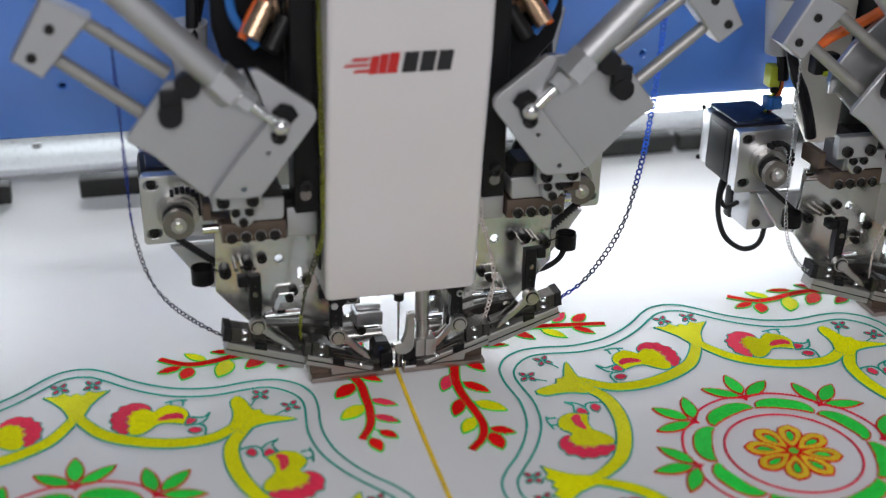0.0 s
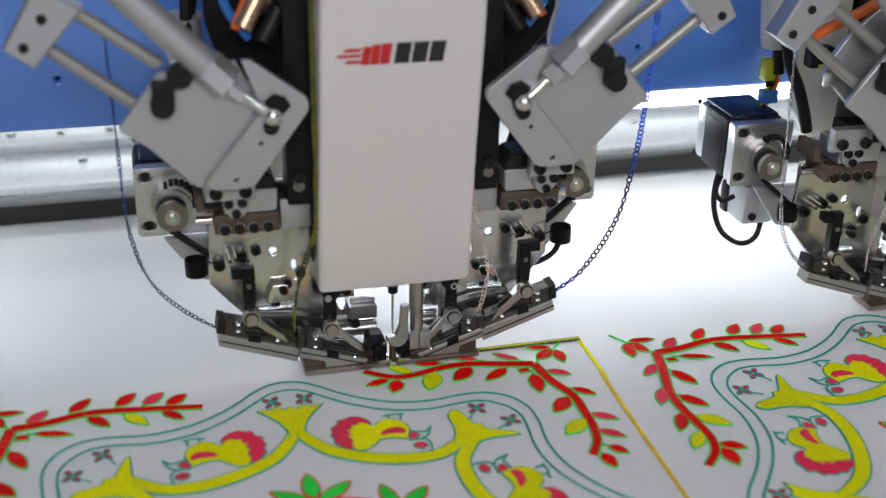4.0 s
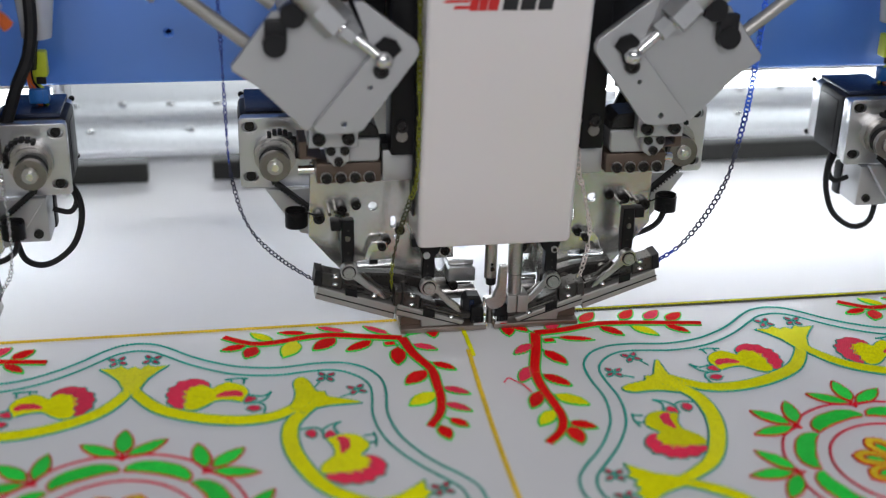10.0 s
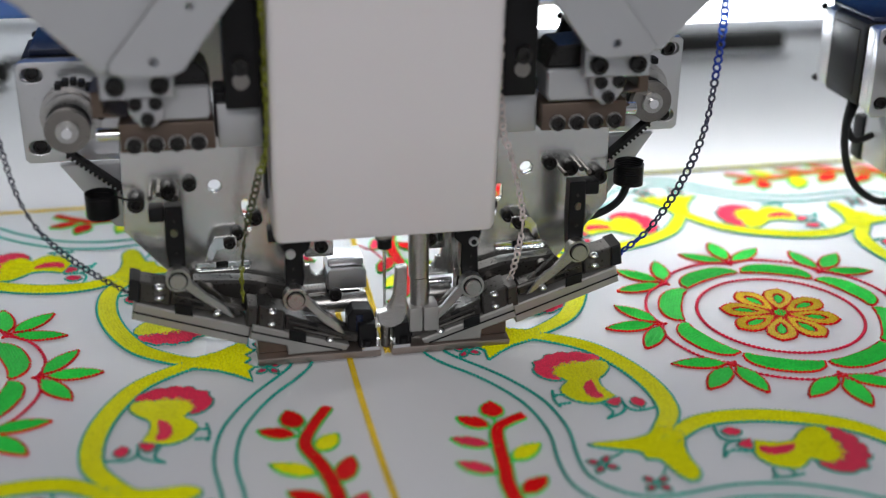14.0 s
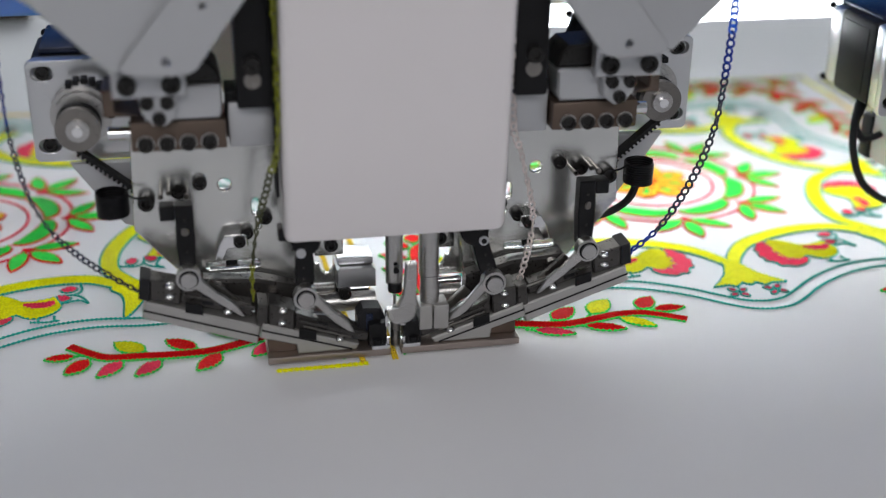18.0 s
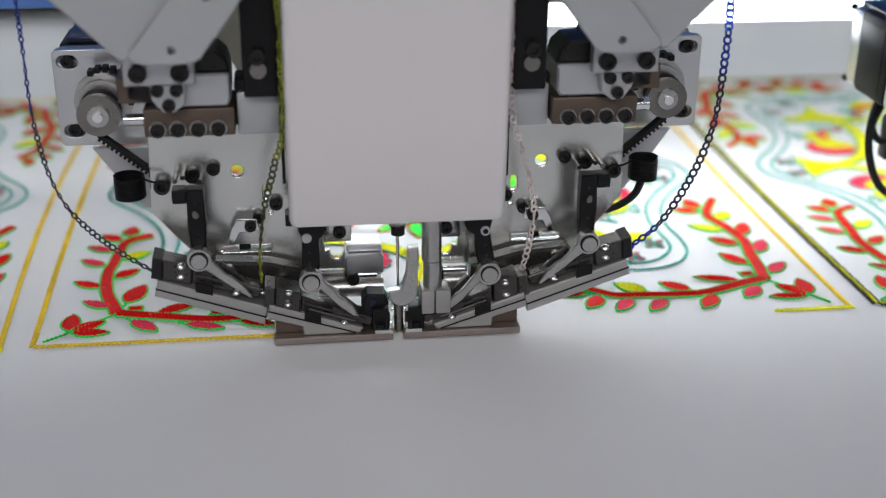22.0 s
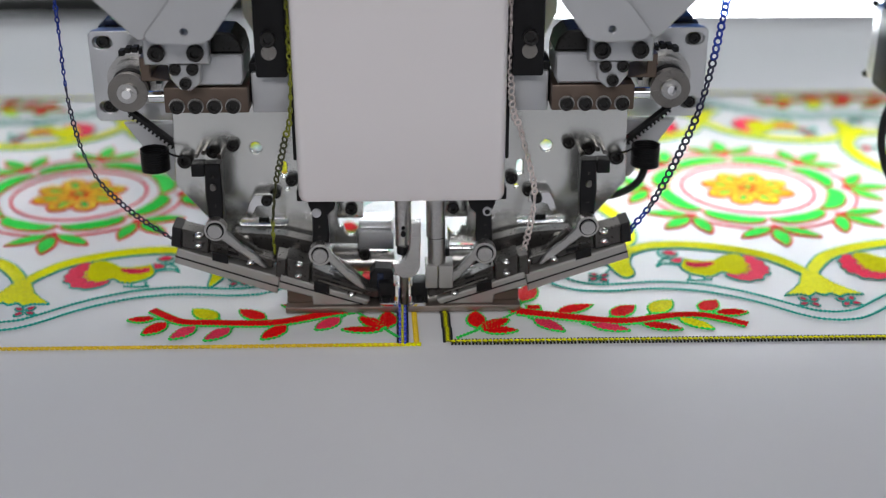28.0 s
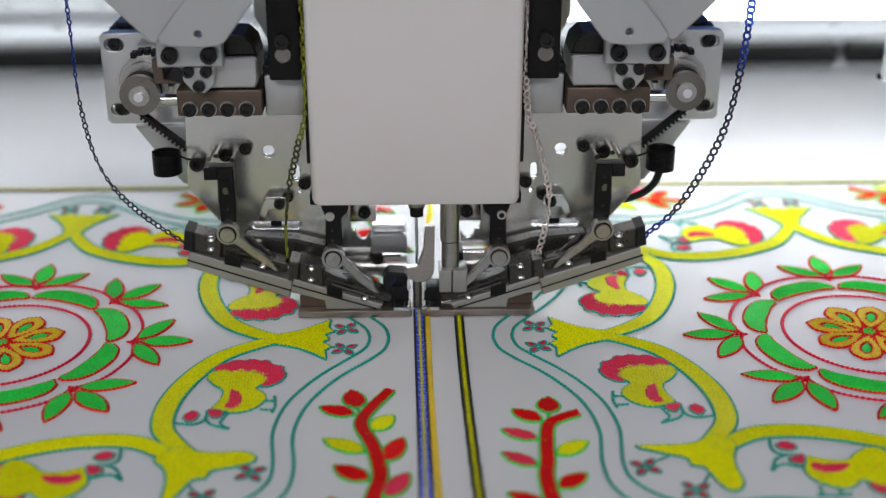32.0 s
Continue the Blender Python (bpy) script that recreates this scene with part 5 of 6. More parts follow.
def design():
    D = DESIGN
    for m in (1, -1):
        # scroll arc from the middle of a side to the corner
        arc = line2([(0.5, 122), (5, 112), (16, 98), (34, 88), (54, 82.5), (73, 83), (86, 90.5), (92, 96)], 6)
        l, r = band2(arc, 6, 6.5, 2.6)
        lanes = [[tuple(Vector(a).lerp(Vector(b), f)) for a, b in zip(l, r)] for f in (0.1, 0.26, 0.42, 0.58, 0.74, 0.9)]
        D["scroll", m] = patch("scroll", l + r[::-1], T_YELLOW, 0.0009, m, lanes, 1.35)
        D["scroll_edge", m] = cord("scroll_outline", [l, r], T_TEAL, 0.74, m)
        # bird: pink fan behind a yellow body with a pink wing, two pink head patches, teal beak and feet
        fan = loop2([(28.5, 97.5), (23.6, 97.7), (21.4, 101.5), (18.9, 104.9), (19.6, 108.5), (18.2, 112), (19.8, 115.6), (19.4, 119), (23.2, 121.5), (24.6, 125.8), (28.5, 126.2), (32, 127.8), (37.6, 126), (41.5, 121.8), (41.4, 118), (36.4, 119), (32, 117), (29.5, 109)], 4)
        D["fan", m] = patch("fan_tail", fan, T_PINK, 0.0008, m)
        body = loop2([(58.5, 100.6), (51.5, 103), (44.5, 102.8), (40.1, 98.8), (34.5, 95.2), (29.5, 96), (27.4, 101.5), (29, 104.5), (26.9, 109), (28.8, 111.5), (27.3, 114.6), (30, 116), (31.2, 119.8), (33.6, 118.8), (36.2, 121), (39.9, 119), (43.2, 116.2), (47.4, 119.9), (52.6, 121), (58.3, 118.2), (61.6, 113.8), (62.4, 109.1), (60.4, 103.9)], 4)
        D["body", m] = patch("bird", body, T_YELLOW, 0.0009, m)
        wing = loop2([(59.3, 105.4), (53, 106.5), (46.2, 106), (45.2, 107.8), (49.5, 111), (55.9, 111.5), (59.2, 109.4)], 4)
        D["belly", m] = patch("wing", wing, T_PINK, 0.0014, m)
        head1 = loop2([(65.4, 101.1), (60.2, 98.8), (60.6, 103), (62, 105.6), (64.4, 104.9), (66.3, 103)], 4)
        head2 = loop2([(68.6, 92), (64.8, 89.9), (60.8, 93.1), (63.5, 95.8), (67.2, 95)], 4)
        D["head", m] = patch("bird_head", [head1, head2], T_PINK, 0.0009, m)
        D["crest", m] = cord("crest", [line2([(69.6, 87), (70.8, 93.8), (69.4, 97.4), (66.2, 98.8), (59.6, 98.9)], 4), line2([(67, 98.8), (71.3, 101.9), (74.6, 109.2)], 4), line2([(74.6, 109.2), (70.5, 105.2), (66.1, 106), (61.8, 107.7)], 4),
                                       line2([(60.0, 119.5), (60.6, 124.8)], 2), line2([(53.2, 120.5), (53.6, 125)], 2), line2([(62.8, 124.6), (57, 125.6), (50, 124.6)], 3)], T_TEAL, 0.66, m)
        D["bird_edge", m] = cord("bird_outline", [shut(fan), shut(body), shut(wing), shut(head1), shut(head2)], T_TEAL, 0.6, m)
        # wavy double line, half a side
        out = line2([(0, 171), (10, 169), (20, 162.5), (31, 153), (44, 144.5), (60, 137.5), (80, 134.5), (100, 136.5), (114, 136), (123, 132.5), (128.5, 128.5)], 5)
        inn = line2([(0, 162.5), (9, 160.5), (18, 154), (29, 145), (42, 136.5), (58, 129.5), (78, 126.5), (98, 128.5), (109, 128.5), (116.5, 125.5), (121.5, 121.5)], 5)
        D["wave", m] = cord("wavy_line", [out, inn], T_TEAL, 0.74, m)
        # small flower above the tail
        for i, (cx, cy, stalk) in enumerate(((9.5, 151.5, [(8, 147.5), (6, 142)]), (105.5, 121, [(102.5, 118), (98.5, 111)]))):
            fl = [leaf2(cx + 1.2 * math.cos(radians(a)), cy + 1.2 * math.sin(radians(a)), a, 5.2, 3.2) for a in (35, 125, 215, 305)]
            D["flower", m, i] = patch("small_flower", fl, T_ROSE, 0.0006, m)
            eye = [(cx + 1.3 * math.cos(math.tau * k / 8), cy + 1.3 * math.sin(math.tau * k / 8)) for k in range(9)]
            D["flower_edge", m, i] = cord("flower_outline", [shut(f) for f in fl] + [eye, line2(stalk, 2)], T_TEAL, 0.55, m)
    # tail in the middle of a side, and at a corner
    tail = [(-4, 110), (-5, 117), (-8, 125), (-13, 132), (-19, 138.5), (-11, 138), (-7, 140.5), (-3.5, 136.5), (0, 139), (3.5, 136), (7.5, 140), (11, 137.5), (19, 138.5), (13, 132), (8, 125), (5, 117), (4, 110)]
    tail = [(x, y + 5.5) for x, y in tail]
    D["tail"] = patch("tail_flower", tail, T_YELLOW, 0.0010)
    D["tail_edge"] = cord("tail_outline", [tail], T_TEAL, 0.74)
    ctail = loop2([(84, 91), (86.5, 99.5), (87.5, 107), (87, 116), (89.5, 121), (93, 121.5), (96, 116.5), (99, 106.5), (103.5, 105), (104.5, 100), (113, 96.5), (122, 91.5), (107, 91), (98, 89), (91, 84)], 3)
    D["ctail"] = patch("tail_flower", ctail, T_YELLOW, 0.0010)
    D["ctail_edge"] = cord("tail_outline", [shut(ctail)], T_TEAL, 0.74)
    # medallion
    circ = lambda r, n=72: [(r * math.cos(math.tau * k / n), r * math.sin(math.tau * k / n)) for k in range(n + 1)]
    lobed = [((61.5 - 4.5 * (1 - abs(math.cos(4 * a))) ** 2) * math.cos(a), (61.5 - 4.5 * (1 - abs(math.cos(4 * a))) ** 2) * math.sin(a)) for a in (math.tau * k / 160 for k in range(161))]
    D["rings"] = cord("medallion", [circ(38.0), lobed], T_CRIMSON, 0.78)
    petal = loop_soft([(0, 3.5), (4.4, 11), (6.6, 18), (5.2, 23.5), (0, 27), (-5.2, 23.5), (-6.6, 18), (-4.4, 11)])
    hole = loop_soft([(0, 9.5), (2.1, 13), (2.8, 17), (2.0, 20), (0, 21.8), (-2.0, 20), (-2.8, 17), (-2.1, 13)])
    D["petal"] = patch("petal", [petal, hole], T_GOLD, 0.0008)
    D["petal_core"] = patch("petal_core", [tuple(v * 0.86 if i else v for i, v in enumerate(p[:2])) if 0 else (p[0] * 0.7, 15.6 + (p[1] - 15.6) * 0.78) for p in hole], T_GREEN, 0.0006)
    D["petal_edge"] = cord("petal_outline", [shut(petal), shut(hole), [(0, 0), (0, 5)]], T_RED, 0.72)
    star = [((8.6 if k % 2 else 4.0) * math.cos(math.tau * k / 16), (8.6 if k % 2 else 4.0) * math.sin(math.tau * k / 16)) for k in range(16)]
    D["star"] = patch("red_star", star, T_RED, 0.0010)
    lobe = line2([(-16.5, 43.2), (-10, 44.6), (0, 45.2), (10, 44.6), (16.5, 43.2), (17.3, 46.5), (14, 51.5), (7.5, 54.6), (0, 55.4), (-7.5, 54.6), (-14, 51.5), (-17.3, 46.5)], 4)[:-1]
    D["lobe"] = patch("green_lobe", [p[:2] for p in lobe], T_GREEN, 0.0009)
    D["lobe_edge"] = cord("lobe_outline", [shut(lobe)], T_RED, 0.7)
    D["centre"] = patch("flower_eye", circ(3.2, 16)[:-1], T_GREEN, 0.0012)
    spr = [leaf2(0, 61.5, 90, 23, 8.8), leaf2(2.2, 59.5, 35, 23.5, 8.4, -0.15), leaf2(-2.2, 59.5, 145, 23.5, 8.4, 0.15)]
    for i, sp in enumerate(spr):
        D["spray", i] = patch("leaf", sp, T_GREEN, 0.0008)
    D["spray_edge"] = cord("leaf_spray", [shut(sp) for sp in spr] + [[(0, 55), (0, 62)], [(-2.2, 59.5), (2.2, 59.5)]], T_RED, 0.72)
    # a branch in each corner: one arm along the bottom or top, one along the side
    colours = {"R": T_RED, "P": T_PINK, "L": T_LIME}
    for c, sprig in enumerate((SPRIG_TL, SPRIG_BL, SPRIG_BR, SPRIG_TR)):
        (flat, flat_leaves), (side, side_leaves), (node, tip, fan), square = sprig
        edges, leaves = [], []
        for j, points in enumerate((flat, side)):
            line = line2(points, 5)
            l, r = band2(line, 6.4, 4.6)
            lanes = [[tuple(Vector(a).lerp(Vector(b), f)) for a, b in zip(l, r)] for f in (0.12, 0.31, 0.5, 0.69, 0.88)]
            D["stem", c, j] = patch("branch", l + r[::-1], T_RED, 0.0009 + 0.0001 * j, 1, lanes, 1.15)
            edges += [l, r]
        for letter, x, y, turn, long, wide in flat_leaves + side_leaves:
            leaves.append((leaf2(x, y, turn, long, wide * 0.92, 0.10), colours[letter]))
            back = radians(turn + 180)
            edges.append([(x, y), (x + 4 * math.cos(back), y + 4 * math.sin(back))])
        for turn, long, wide in fan:
            u = radians(turn)
            leaves.append((leaf2(node[0] + 2 * math.cos(u), node[1] + 2 * math.sin(u), turn, long, wide * 0.95), T_RED))
        x, y = square
        leaves.append(([(x - 3.2, y - 2.4), (x + 3.4, y - 2.2), (x + 3.1, y + 2.5), (x - 3.4, y + 2.3)], T_RED))
        D["leaves", c] = [(patch("leaf", lf, col, 0.0009), col) for lf, col in leaves]
        D["branch_edge", c] = cord("branch_outline", [shut(lf) for lf, k in leaves] + edges + [[flat[0], node]], T_LEAF, 0.70)
        D["stalk", c] = cord("stalk", [[node, tip]], T_LEAF, 0.8)


def stitched(name, me, parent, m=None, label=""):
    ob = new(name, me)
    ob.parent = parent
    if m is not None:
        ob.matrix_basis = m
    return tagged(ob, label)


def drawn(lo, hi, y_lo, y_hi):
    """The cloth is drawn unevenly: what lies between lo and hi along y, in mm, is moved by y_lo at lo and y_hi at hi."""
    k = (y_hi - y_lo) / (hi - lo)
    return Matrix.Translation((0, (y_lo - k * lo) * MM, 0)) @ Matrix.Diagonal((1, 1 + k, 1, 1))


UPPER, LOWER = drawn(0, 128.5, -4.0, 1.6), drawn(-128.5, 0, -3.4, -4.0)
TOP, BOTTOM = drawn(128.5, 171, 1.6, 5.0), drawn(-171, -128.5, -2.4, -3.4)


def panel(cx, cy):
    D = DESIGN
    base = Matrix.Translation((cx, cy, 0))
    middle = base @ Matrix.Translation((-0.0008, -0.0042, 0))
    med = stitched("medallion", D["rings"], fabric, middle @ Matrix.Rotation(radians(22.5), 4, "Z"), "crimson stitched rings of a round medallion")
    stitched("red_star", D["star"], med)
    stitched("flower_eye", D["centre"], med)
    for k in range(8):
        turn = Matrix.Rotation(radians(45 * k), 4, "Z")
        p = stitched("petal", D["petal"], med, turn)
        stitched("petal_core", D["petal_core"], p)
        stitched("petal_outline", D["petal_edge"], p)
        p = stitched("green_lobe", D["lobe"], med, turn)
        stitched("lobe_outline", D["lobe_edge"], p)
        sp = stitched("leaf_spray", D["spray_edge"], fabric, middle @ turn, "green leaf spray with crimson outlines")
        for i in range(3):
            stitched("leaf", D["spray", i], sp)
    for q in range(4):
        turn = Matrix.Rotation(radians(90 * q), 4, "Z")
        edge = {0: TOP, 2: BOTTOM}.get(q)
        t = stitched("tail_flower", D["tail"], fabric, base @ (edge or Matrix.Translation((0, -0.004, 0))) @ turn, "yellow flared flower with teal outline")
        stitched("tail_outline", D["tail_edge"], t)
        t = stitched("tail_flower", D["ctail"], fabric, base @ (UPPER if q in (0, 3) else LOWER) @ turn, "yellow flared flower with teal outline")
        stitched("tail_outline", D["ctail_edge"], t)
        for m in (1, -1):
            # which half of the cloth this half of a side lies in
            up = {0: True, 1: m > 0, 2: False, 3: m < 0}[q]
            half = base @ (UPPER if up else LOWER) @ turn
            sc = stitched("scroll", D["scroll", m], fabric, half, "yellow scroll arc with teal edges")
            stitched("scroll_outline", D["scroll_edge", m], sc)
            stitched("wavy_line", D["wave", m], fabric, base @ edge @ turn if edge else half, "teal double wavy border line")
            b = stitched("bird", D["body", m], fabric, half, "yellow and pink embroidered bird")
            stitched("fan_tail", D["fan", m], b, None, "pink fan tail")
            stitched("wing", D["belly", m], b)
            stitched("bird_head", D["head", m], b)
            stitched("crest", D["crest", m], b, None, "teal crest and feet")
            stitched("bird_outline", D["bird_edge", m], b)
            for i in (0, 1):
                fl = stitched("small_flower", D["flower", m, i], fabric, base @ edge @ turn if edge and i == 0 else half, "small dusky pink flower with teal outline")
                stitched("flower_outline", D["flower_edge", m, i], fl)
    for c in range(4):
        br = stitched("branch", D["stem", c, 0], fabric, base, "red leafy corner branch with green outlines")
        stitched("branch_arm", D["stem", c, 1], br)
        stitched("branch_outline", D["branch_edge", c], br)
        stitched("stalk", D["stalk", c], br)
        for me, col in D["leaves", c]:
            stitched("leaf", me, br)


design()
pts = [Vector(p) for p in ((-0.3720, 0.2650, 0.0008), (-0.3690, 0.2675, 0.0022), (-0.3655, 0.2655, 0.0012), (-0.3630, 0.2600, 0.0024), (-0.3590, 0.2530, 0.0008))]
part("loose_thread", tube(spline(pts, 6), 0.0004, 6), T_PINK, fabric, "loose end of pink thread")
PANEL_X, PANEL_Y = 0.2022, 0.1625
for k in range(-2, 3):
    panel(PANEL_X + (k - 1) * PANEL_PITCH, PANEL_Y)


# ---- border lines: sewn while the fabric slides under the needles ----
def line_mesh(name, kind, length):
    """One short length of a sewn border line along x, from 0 to length."""
    bm = bmesh.new()
    n = max(2, round(length / 0.0022))
    if kind in ("yellow", "gold"):
        w = 0.0010
        for k in range(n):
            x = length * (k + 0.5) / n
            for y in (-w * 0.62, w * 0.62):
                bmesh.ops.create_icosphere(bm, subdivisions=1, radius=1, matrix=Matrix.Translation((x, y, 0.0006)) @ Matrix.Rotation(0.35 if y > 0 else -0.35, 4, "Z")
                                           @ Matrix.Diagonal((length / n * 0.62, w * 0.75, 0.0006, 1)))
    elif kind == "thin":
        for k in range(n):
            x = length * (k + 0.5) / n
            for y in (-0.00028, 0.00028):
                bmesh.ops.create_icosphere(bm, subdivisions=1, radius=1, matrix=Matrix.Translation((x, y, 0.0013)) @ Matrix.Rotation(0.3 if y > 0 else -0.3, 4, "Z")
                                           @ Matrix.Diagonal((length / n * 0.6, 0.00034, 0.0004, 1)))
    else:
        for k in range(n):
            x = length * (k + 0.5) / n
            for y in ((-0.0011, 0.0011) if kind == "blue" else (-0.0005, 0.0005)):
                m = Matrix.Translation((x, y, 0.0009 + 0.0002 * (k % 2))) @ Matrix.Rotation(radians(9), 4, "Y")
                bmesh.ops.create_cone(bm, cap_ends=True, segments=10, radius1=0.0010, radius2=0.0007, depth=0.0005, matrix=m)
    me = bpy.data.meshes.new(name)
    bm.to_mesh(me)
    bm.free()
    for p in me.polygons:
        p.use_smooth = True
    me.materials.append({"yellow": T_YELLOW, "gold": T_GOLD, "thin": T_LIME, "blue": BORDER_SEQ, "olive": T_LIME_DARK}[kind])
    me.set_sharp_from_angle(angle=radians(40))
    return me


def tooth_mesh(name, length, out):
    """Dark cross threads that hold a row of sequins."""
    bm = bmesh.new()
    n = max(3, round(length / 0.0016))
    for k in range(n):
        x = length * (k + 0.5) / n
        for y in (-out, out):
            add_box(bm, x - 0.0004, x + 0.0004, y - 0.0006, y + 0.0006, 0.0003, 0.0011, 0)
    me = bpy.data.meshes.new(name)
    bm.to_mesh(me)
    bm.free()
    me.materials.append(T_DARK)
    return me


T_LIME_DARK = thread("olive_sequin_thread", (0.20, 0.20, 0.02), 1100, 0.1)
T_DARK = thread("black_thread", (0.02, 0.022, 0.03), 1100, 0.1)
SEG = 0.0140
LINES = {k: line_mesh("border_line", k, SEG) for k in ("yellow", "gold", "blue", "olive", "thin")}
TEETH, TEETH_BLUE = tooth_mesh("cross_threads", SEG, 0.0016), tooth_mesh("cross_threads", SEG, 0.0021)
sewn = []


def sheet_at(t):
    for (t0, x0, y0), (t1, x1, y1) in zip(SHEET, SHEET[1:]):
        if t0 <= t <= t1:
            u = (t - t0) / (t1 - t0)
            return Vector((x0 + (x1 - x0) * u, y0 + (y1 - y0) * u, 0))
    return Vector((SHEET[-1][1], SHEET[-1][2], 0))


def border_piece(kind, p, d, when):
    m = Matrix.Translation(p) @ Matrix.Rotation(math.atan2(d.y, d.x), 4, "Z")
    ob = stitched("border_line", LINES[kind], fabric, m)
    if kind in ("blue", "olive"):
        stitched("cross_threads", TEETH_BLUE if kind == "blue" else TEETH, ob)
        stitched("centre_stitches", LINES["thin"], ob)
    if when is not None:
        sewn.append((ob, m, when))
    return ob


def borders():
    corners = ((0.0, "yellow"), (1.17, "top"), (9.75, "left"), (18.33, "bottom"), (26.92, "right"), (32.0, "end"))
    style = {0: {"top": "olive", "left": "gold", "bottom": "gold", "right": "blue"},
             1: {"top": "olive", "left": "olive", "bottom": "olive", "right": "blue"},
             -1: {"top": "gold", "left": "gold", "bottom": "gold", "right": "gold"}}
    for k in (-1, 0, 1):
        needle = Vector((k * PANEL_PITCH + 0.0011, 0.0105, 0))
        # the line on the right edge, sewn before the clip begins
        x = 0.0060 + k * PANEL_PITCH
        for j in range(24):
            border_piece("gold", Vector((x - (0.0062 if k < 0 else 0.0038) * math.sin(math.pi * j / 26), -0.029 + j * SEG, 0)), Vector((-0.0005 * math.cos(math.pi * j / 26), SEG, 0)), None)
        for j in range(3):
            border_piece("yellow", Vector((x - 0.037 + j * 0.0125, -0.0290, 0)), Vector((1, 0, 0)), None)
        for (t0, side), (t1, _) in zip(corners, corners[1:]):
            a, b = needle - sheet_at(t0), needle - sheet_at(t1)
            n = max(1, round((b - a).length / SEG))
            d = (b - a).normalized()
            for j in range(n):
                p = a + d * (b - a).length * j / n
                if side == "yellow":
                    p.x = x
                if side == "left":
                    p.x -= 0.0006 + 0.0036 * math.sin(math.pi * j / n)
                border_piece(side if side == "yellow" else style[k][side], p, d, t0 + (t1 - t0) * j / n)


# ---- sequin chains that hang from the reels into the feeders ----
def ring_mesh(name, mat, r=0.00125, t=0.00050):
    bm = bmesh.new()
    n, m = 12, 5
    vs = [[bm.verts.new(((r + t * math.cos(b)) * math.cos(a) * 1.15, t * 0.9 * math.sin(b), (r + t * math.cos(b)) * math.sin(a)))
           for b in (math.tau * j / m for j in range(m))] for a in (math.tau * i / n for i in range(n))]
    for i in range(n):
        for j in range(m):
            bm.faces.new((vs[i][j], vs[(i + 1) % n][j], vs[(i + 1) % n][(j + 1) % m], vs[i][(j + 1) % m]))
    bmesh.ops.recalc_face_normals(bm, faces=bm.faces)
    me = bpy.data.meshes.new(name)
    bm.to_mesh(me)
    bm.free()
    for p in me.polygons:
        p.use_smooth = True
    me.materials.append(mat)
    return me


STRUNG = {}


def chain(label, pts, mats, step=0.0030, size=1.0, wire=0.00050):
    """A hanging string of ring-shaped sequins, hung at its lower end. mats: material and the share of the length to which it goes."""
    foot = Vector(pts[-1])
    c = thing("sequin_chain", label, "sequin chain", "sequin chains", at=foot)
    path = spline([Vector(p) - foot for p in pts], 24)
    rings = {mat: ring_mesh("sequin", mat, 0.00125 * size, wire * size) for mat, _ in mats}
    total = sum((b - a).length for a, b in zip(path, path[1:]))
    s, nxt, k = 0.0, 0.0, 0
    for a, b in zip(path, path[1:]):
        d = b - a
        while nxt <= s + d.length:
            p = a + d * ((nxt - s) / d.length)
            mat = next(m for m, upto in mats if nxt / total <= upto + 1e-6)
            ob = new("sequin", rings[mat])
            ob.parent = c
            ob.matrix_basis = Matrix.Translation(p) @ Vector((d.x, d.y, d.z)).to_track_quat("X", "Z").to_matrix().to_4x4() @ Matrix.Rotation(0.5 * math.sin(k * 0.35) + (0.25 if k % 2 else -0.25), 4, "X")
            STRUNG.setdefault(c.name, []).append((ob, total - nxt))
            nxt += step * size * (0.80 if mat is BLUE_SEQ else 1.0)
            k += 1
        s += d.length
    return c


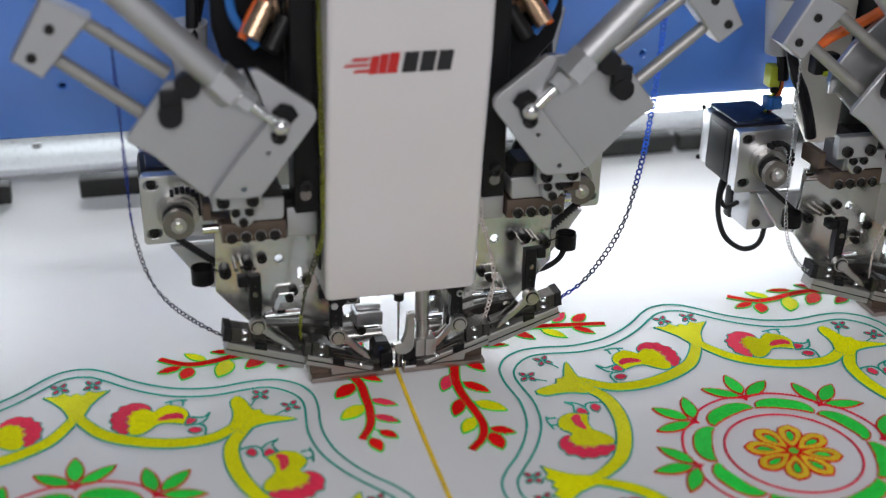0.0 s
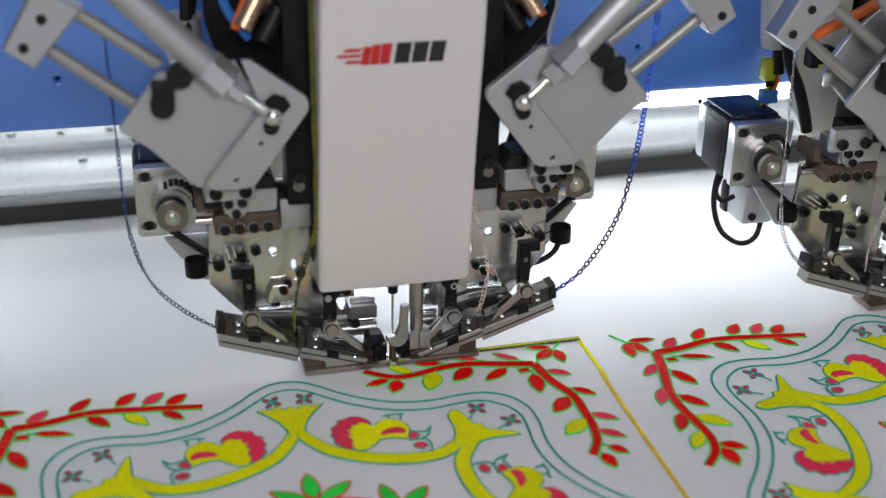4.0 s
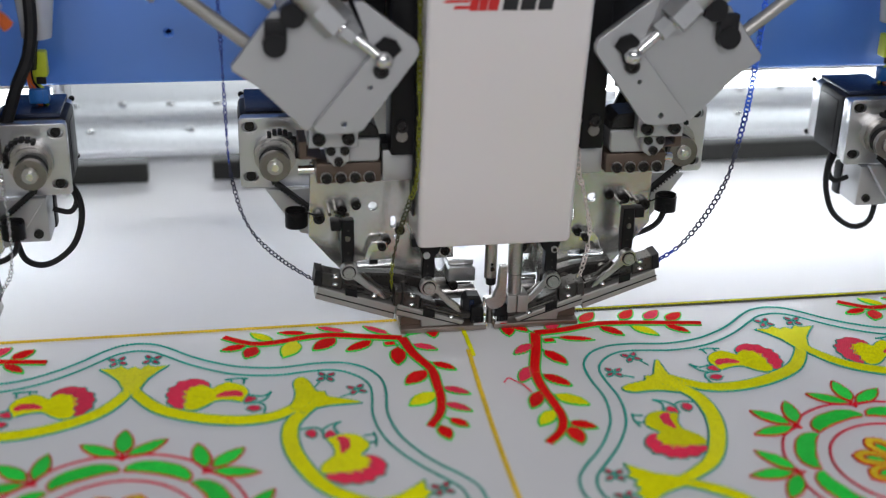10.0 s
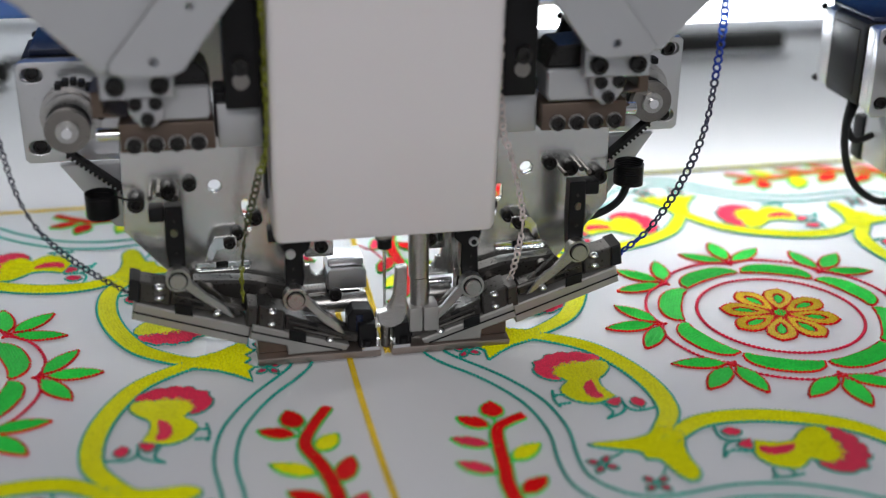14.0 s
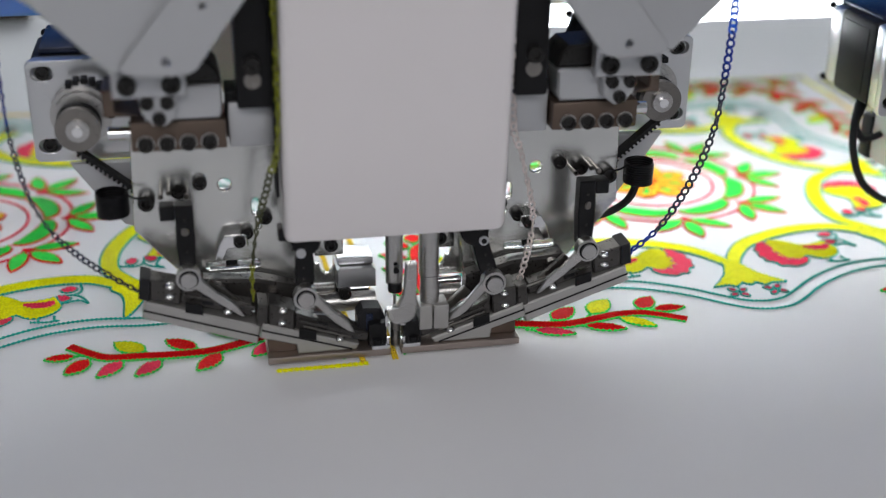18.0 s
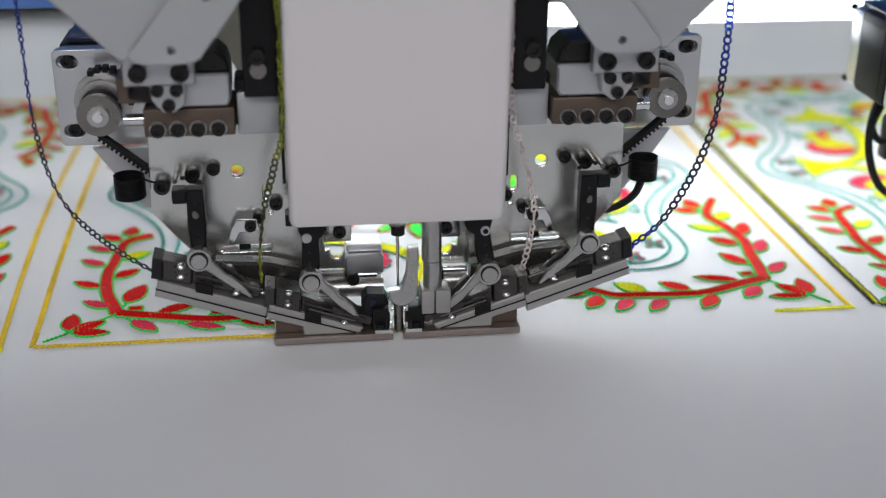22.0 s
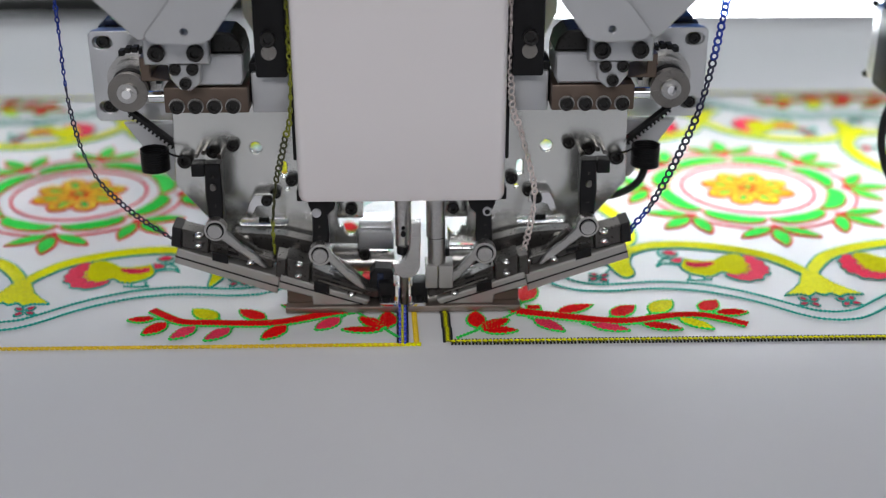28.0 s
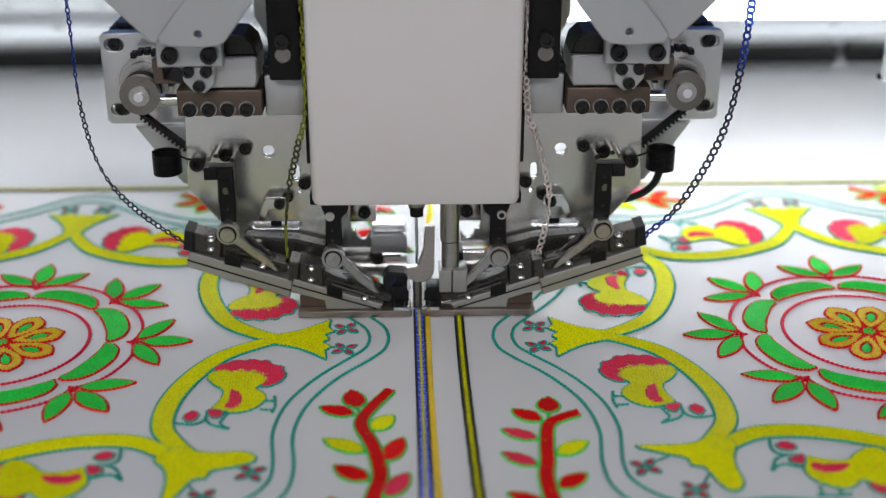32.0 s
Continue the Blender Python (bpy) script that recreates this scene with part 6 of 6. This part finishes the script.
def chains(dx, blue):
    o = lambda pts: [(x + dx, y, z) for x, y, z in pts]
    right = chain("chain of glossy blue ring sequins hanging into a feeder" if blue else "chain of pale ring sequins hanging into a feeder",
                  o([(0.1580, 0.008, 0.330), (0.1566, 0.008, 0.205), (0.1538, 0.009, 0.1440), (0.1502, 0.010, 0.1136), (0.1451, 0.010, 0.0890), (0.1350, 0.010, 0.0672), (0.1195, 0.010, 0.0468), (0.1040, 0.010, 0.0366)]),
                  ((BLUE_SEQ, 0.645), (NAVY_SEQ, 0.71), (DARK_SEQ, 0.95), (NAVY_SEQ, 1.0)) if blue else ((PALE_SEQ, 1.0),), size=1.12)
    # left string: its change with the light is put in as navy, then near black
    left = chain("thin chain of dark blue ring sequins hanging into a feeder" if blue else "chain of pale ring sequins hanging into a feeder",
                 o([(-0.1530, 0.034, 0.215), (-0.1515, 0.032, 0.135), (-0.1510, 0.030, 0.108), (-0.1488, 0.026, 0.0910), (-0.1440, 0.021, 0.0735), (-0.1358, 0.016, 0.0602), (-0.1222, 0.012, 0.0478), (-0.1050, 0.010, 0.0357)]),
                 ((NAVY_SEQ, 0.56), (DARK_SEQ, 1.0)) if blue else ((PALE_SEQ, 1.0),), size=0.86, wire=0.00046)
    chain("chain of olive ring sequins hanging beside the cover", o([(-0.0470, -0.006, 0.335), (-0.0468, -0.005, 0.220), (-0.0466, -0.004, 0.112), (-0.0510, 0.000, 0.0850), (-0.0560, 0.004, 0.0650), (-0.0590, 0.009, 0.0420), (-0.0590, 0.011, 0.0270)]),
          ((OLIVE_SEQ, 0.80), (DARK_OLIVE_SEQ, 0.94), (OLIVE_SEQ, 1.0)), size=1.0)
    chain("chain of pale pink ring sequins hanging beside the cover", o([(0.0470, 0.000, 0.335), (0.0470, 0.000, 0.220), (0.0478, 0.002, 0.112), (0.0530, 0.004, 0.0880), (0.0600, 0.008, 0.0600), (0.0590, 0.010, 0.0420), (0.0560, 0.011, 0.0270)]),
          ((PALE_SEQ, 1.0),), size=1.0)
    return right, left


blue_chain, dark_chain = chains(0, True)
for dx, s in ((PITCH, -1), (-PITCH, 1)):
    if s < 0:
        pts = [(0.1480, -0.002, 0.260), (0.1421, 0.000, 0.196), (0.1365, 0.004, 0.140), (0.1307, 0.010, 0.097), (0.1260, 0.010, 0.066), (0.1160, 0.010, 0.046), (0.1045, 0.010, 0.0366)]
    else:
        pts = [(0.1120, -0.004, 0.300), (0.1130, 0.000, 0.160), (0.1150, 0.006, 0.090), (0.1130, 0.009, 0.052), (0.1045, 0.010, 0.0366)]
    chain("chain of silver ring sequins hanging into a feeder", [(s * x + dx, y, z) for x, y, z in pts], ((SILVER_SEQ, 1.0),), size=0.85, wire=0.00042)
    for x in (-0.0470, 0.0470):
        chain("chain of pale ring sequins hanging beside the cover", [(x + dx, -0.003, 0.335), (x + dx, -0.003, 0.220), (x + dx, 0.0, 0.112), (x * 1.15 + dx, 0.004, 0.080), (x * 1.25 + dx, 0.009, 0.050), (x * 1.22 + dx, 0.011, 0.0270)],
              ((PALE_SEQ, 1.0),))


borders()


# ---- what moves ----


def motions():
    rows = [(t, pose(x, y, 0)) for t, x, y in SHEET]
    walk(fabric, rows)
    walk(clamp_frame, rows)
    # the blue chain hangs a little steeper as it is drawn in, and jerks taut while the right side is sewn
    foot = blue_chain.location.copy()
    steeper = [(0, 0), (9, 0), (11, 3), (13, 5.5), (18, 6), (24, 7.5), (31, 7.5), (32, 5.5)]
    walk(blue_chain, [(t, Matrix.Translation(foot) @ pose(0, 0, 0, 0, -a, 0)) for t, a in steeper])
    turn = pose(0, 0, 0, 0, 7.5, 0)
    taut = spline([turn @ Vector(p) for p in ((0, 0, 0), (0.0045, 0, 0.0165), (0.0115, 0, 0.0405), (0.0208, 0, 0.0640), (0.0345, 0, 0.1040), (0.0560, 0, 0.1800), (0.0860, 0, 0.3000))], 12)
    pull = [(0, 0), (26, 0), (27.4, 0.9), (27.7, 0.7), (28, 0.4), (28.4, 0.8), (28.7, 0.3), (29, 0), (29.4, 0.6), (29.7, 1), (30, 1), (30.5, 0.95), (31, 0.75), (31.4, 0.4), (32, 0.1)]
    for ob, along in STRUNG[blue_chain.name]:
        slack = ob.matrix_basis.copy()
        for a, b in zip(taut, taut[1:]):
            if along <= (b - a).length:
                break
            along -= (b - a).length
        d = (b - a).normalized()
        place = a + d * along
        q0 = slack.to_quaternion()
        axis = q0 @ Vector((1, 0, 0))
        q1 = axis.rotation_difference(-d if axis.dot(d) < 0 else d) @ q0
        walk(ob, [(t, Matrix.Translation(slack.translation.lerp(place, w)) @ q0.slerp(q1, w).to_matrix().to_4x4()) for t, w in pull])
    # needle bars go up and down about five times a second
    low = {5, 6, 9, 10, 11, 18, 19, 20, 28, 29}
    rows = []
    for k in range(321):
        t = k / 10
        if k % 10 == 0:
            z = -0.004 if round(t) in low else 0.0165
        else:
            z = 0.0165 if k % 2 else -0.003
        rows.append((t, pose(0, 0, z)))
    for h in (head_main, *(o[1] for o in others if abs(o[0]) == 1)):
        for ob in h.children:
            if ob.name.startswith("needle_bar"):
                walk(ob, rows)
    # the hook finger and the presser bar dance with the needle, and the levers swing on their pivots
    lift = {17: 0.0015, 18: 0.002, 19: 0.002, 20: 0.0012, 21: 0.003, 22: 0.004, 23: 0.006, 24: 0.0078, 25: 0.006, 28: 0.005, 29: 0.005, 30: 0.0053, 31: 0.0055, 32: 0.005}
    for ob in head_main.children:
        kind = ob.name.split(".")[0]
        if kind in ("hook", "presser_bar"):
            share = 1.0 if kind == "hook" else 0.5
            rows = []
            for k in range(321):
                base = lift.get(round(k / 10), 0.001) * share
                rows.append((k / 10, pose(0, 0, base + (0 if k % 10 == 0 or k % 2 else 0.0022))))
            walk(ob, rows)
    leaning = {17: 16, 18: 16, 21: 8, 22: 8, 23: 16, 24: 17, 25: 14}
    for f, s in ((feeder_left, -1), (feeder_right, 1)):
        for ob in f.children:
            if ob.name.split(".")[0] not in ("lever", "link"):
                continue
            xs = [v.co.x for v in ob.data.vertices]
            inner = max(abs(x) for x in xs) < 0.06
            if s > 0 and inner:
                # this lever hangs from its upper pin and swings the link below it outwards
                rows = []
                for k in range(321):
                    a = leaning.get(k // 10, 0) if k % 10 == 0 else (16 if 165 < k < 256 and k % 2 else 0)
                    if ob.name.startswith("lever"):
                        pin = Vector((0.0388, 0, 0.0490))
                        rows.append((k / 10, Matrix.Translation(pin) @ pose(0, 0, 0, 0, -a, 0) @ Matrix.Translation(-pin)))
                    else:
                        rows.append((k / 10, pose(0.0190 * math.sin(radians(a)), 0, 0.0004 * a / 16)))
                walk(ob, rows)
            elif ob.name.startswith("lever"):
                hinge = Vector((sum(xs) / len(xs), 0, min(v.co.z for v in ob.data.vertices)))
                walk(ob, [(k / 10, Matrix.Translation(hinge) @ pose(0, 0, 0, 0, 0 if k % 10 == 0 else (5 if k % 2 else -3) * s, 0) @ Matrix.Translation(-hinge)) for k in range(321)])
    # the swing arm at the head's left edges in as the fabric turns back
    for ob in feeder_left.children:
        if ob.name.split(".")[0] in SWING:
            walk(ob, [(0.0, pose(-0.0055, 0, 0.001)), (8.0, pose(-0.0055, 0, 0.001)), (12.6, pose(0, 0, 0)), (32.0, pose(0, 0, 0))])
    # each length of border line comes up through the cloth as the needle reaches it
    for ob, m, when in sewn:
        down = Matrix.Translation((0, 0, -0.0030)) @ m
        first = max(0.0, when - 0.07)
        rows = [(0.0, down)] + ([(first, down)] if first > 0.02 else []) + [(max(when, 0.04), m), (32.0, m)]
        walk(ob, rows)


motions()
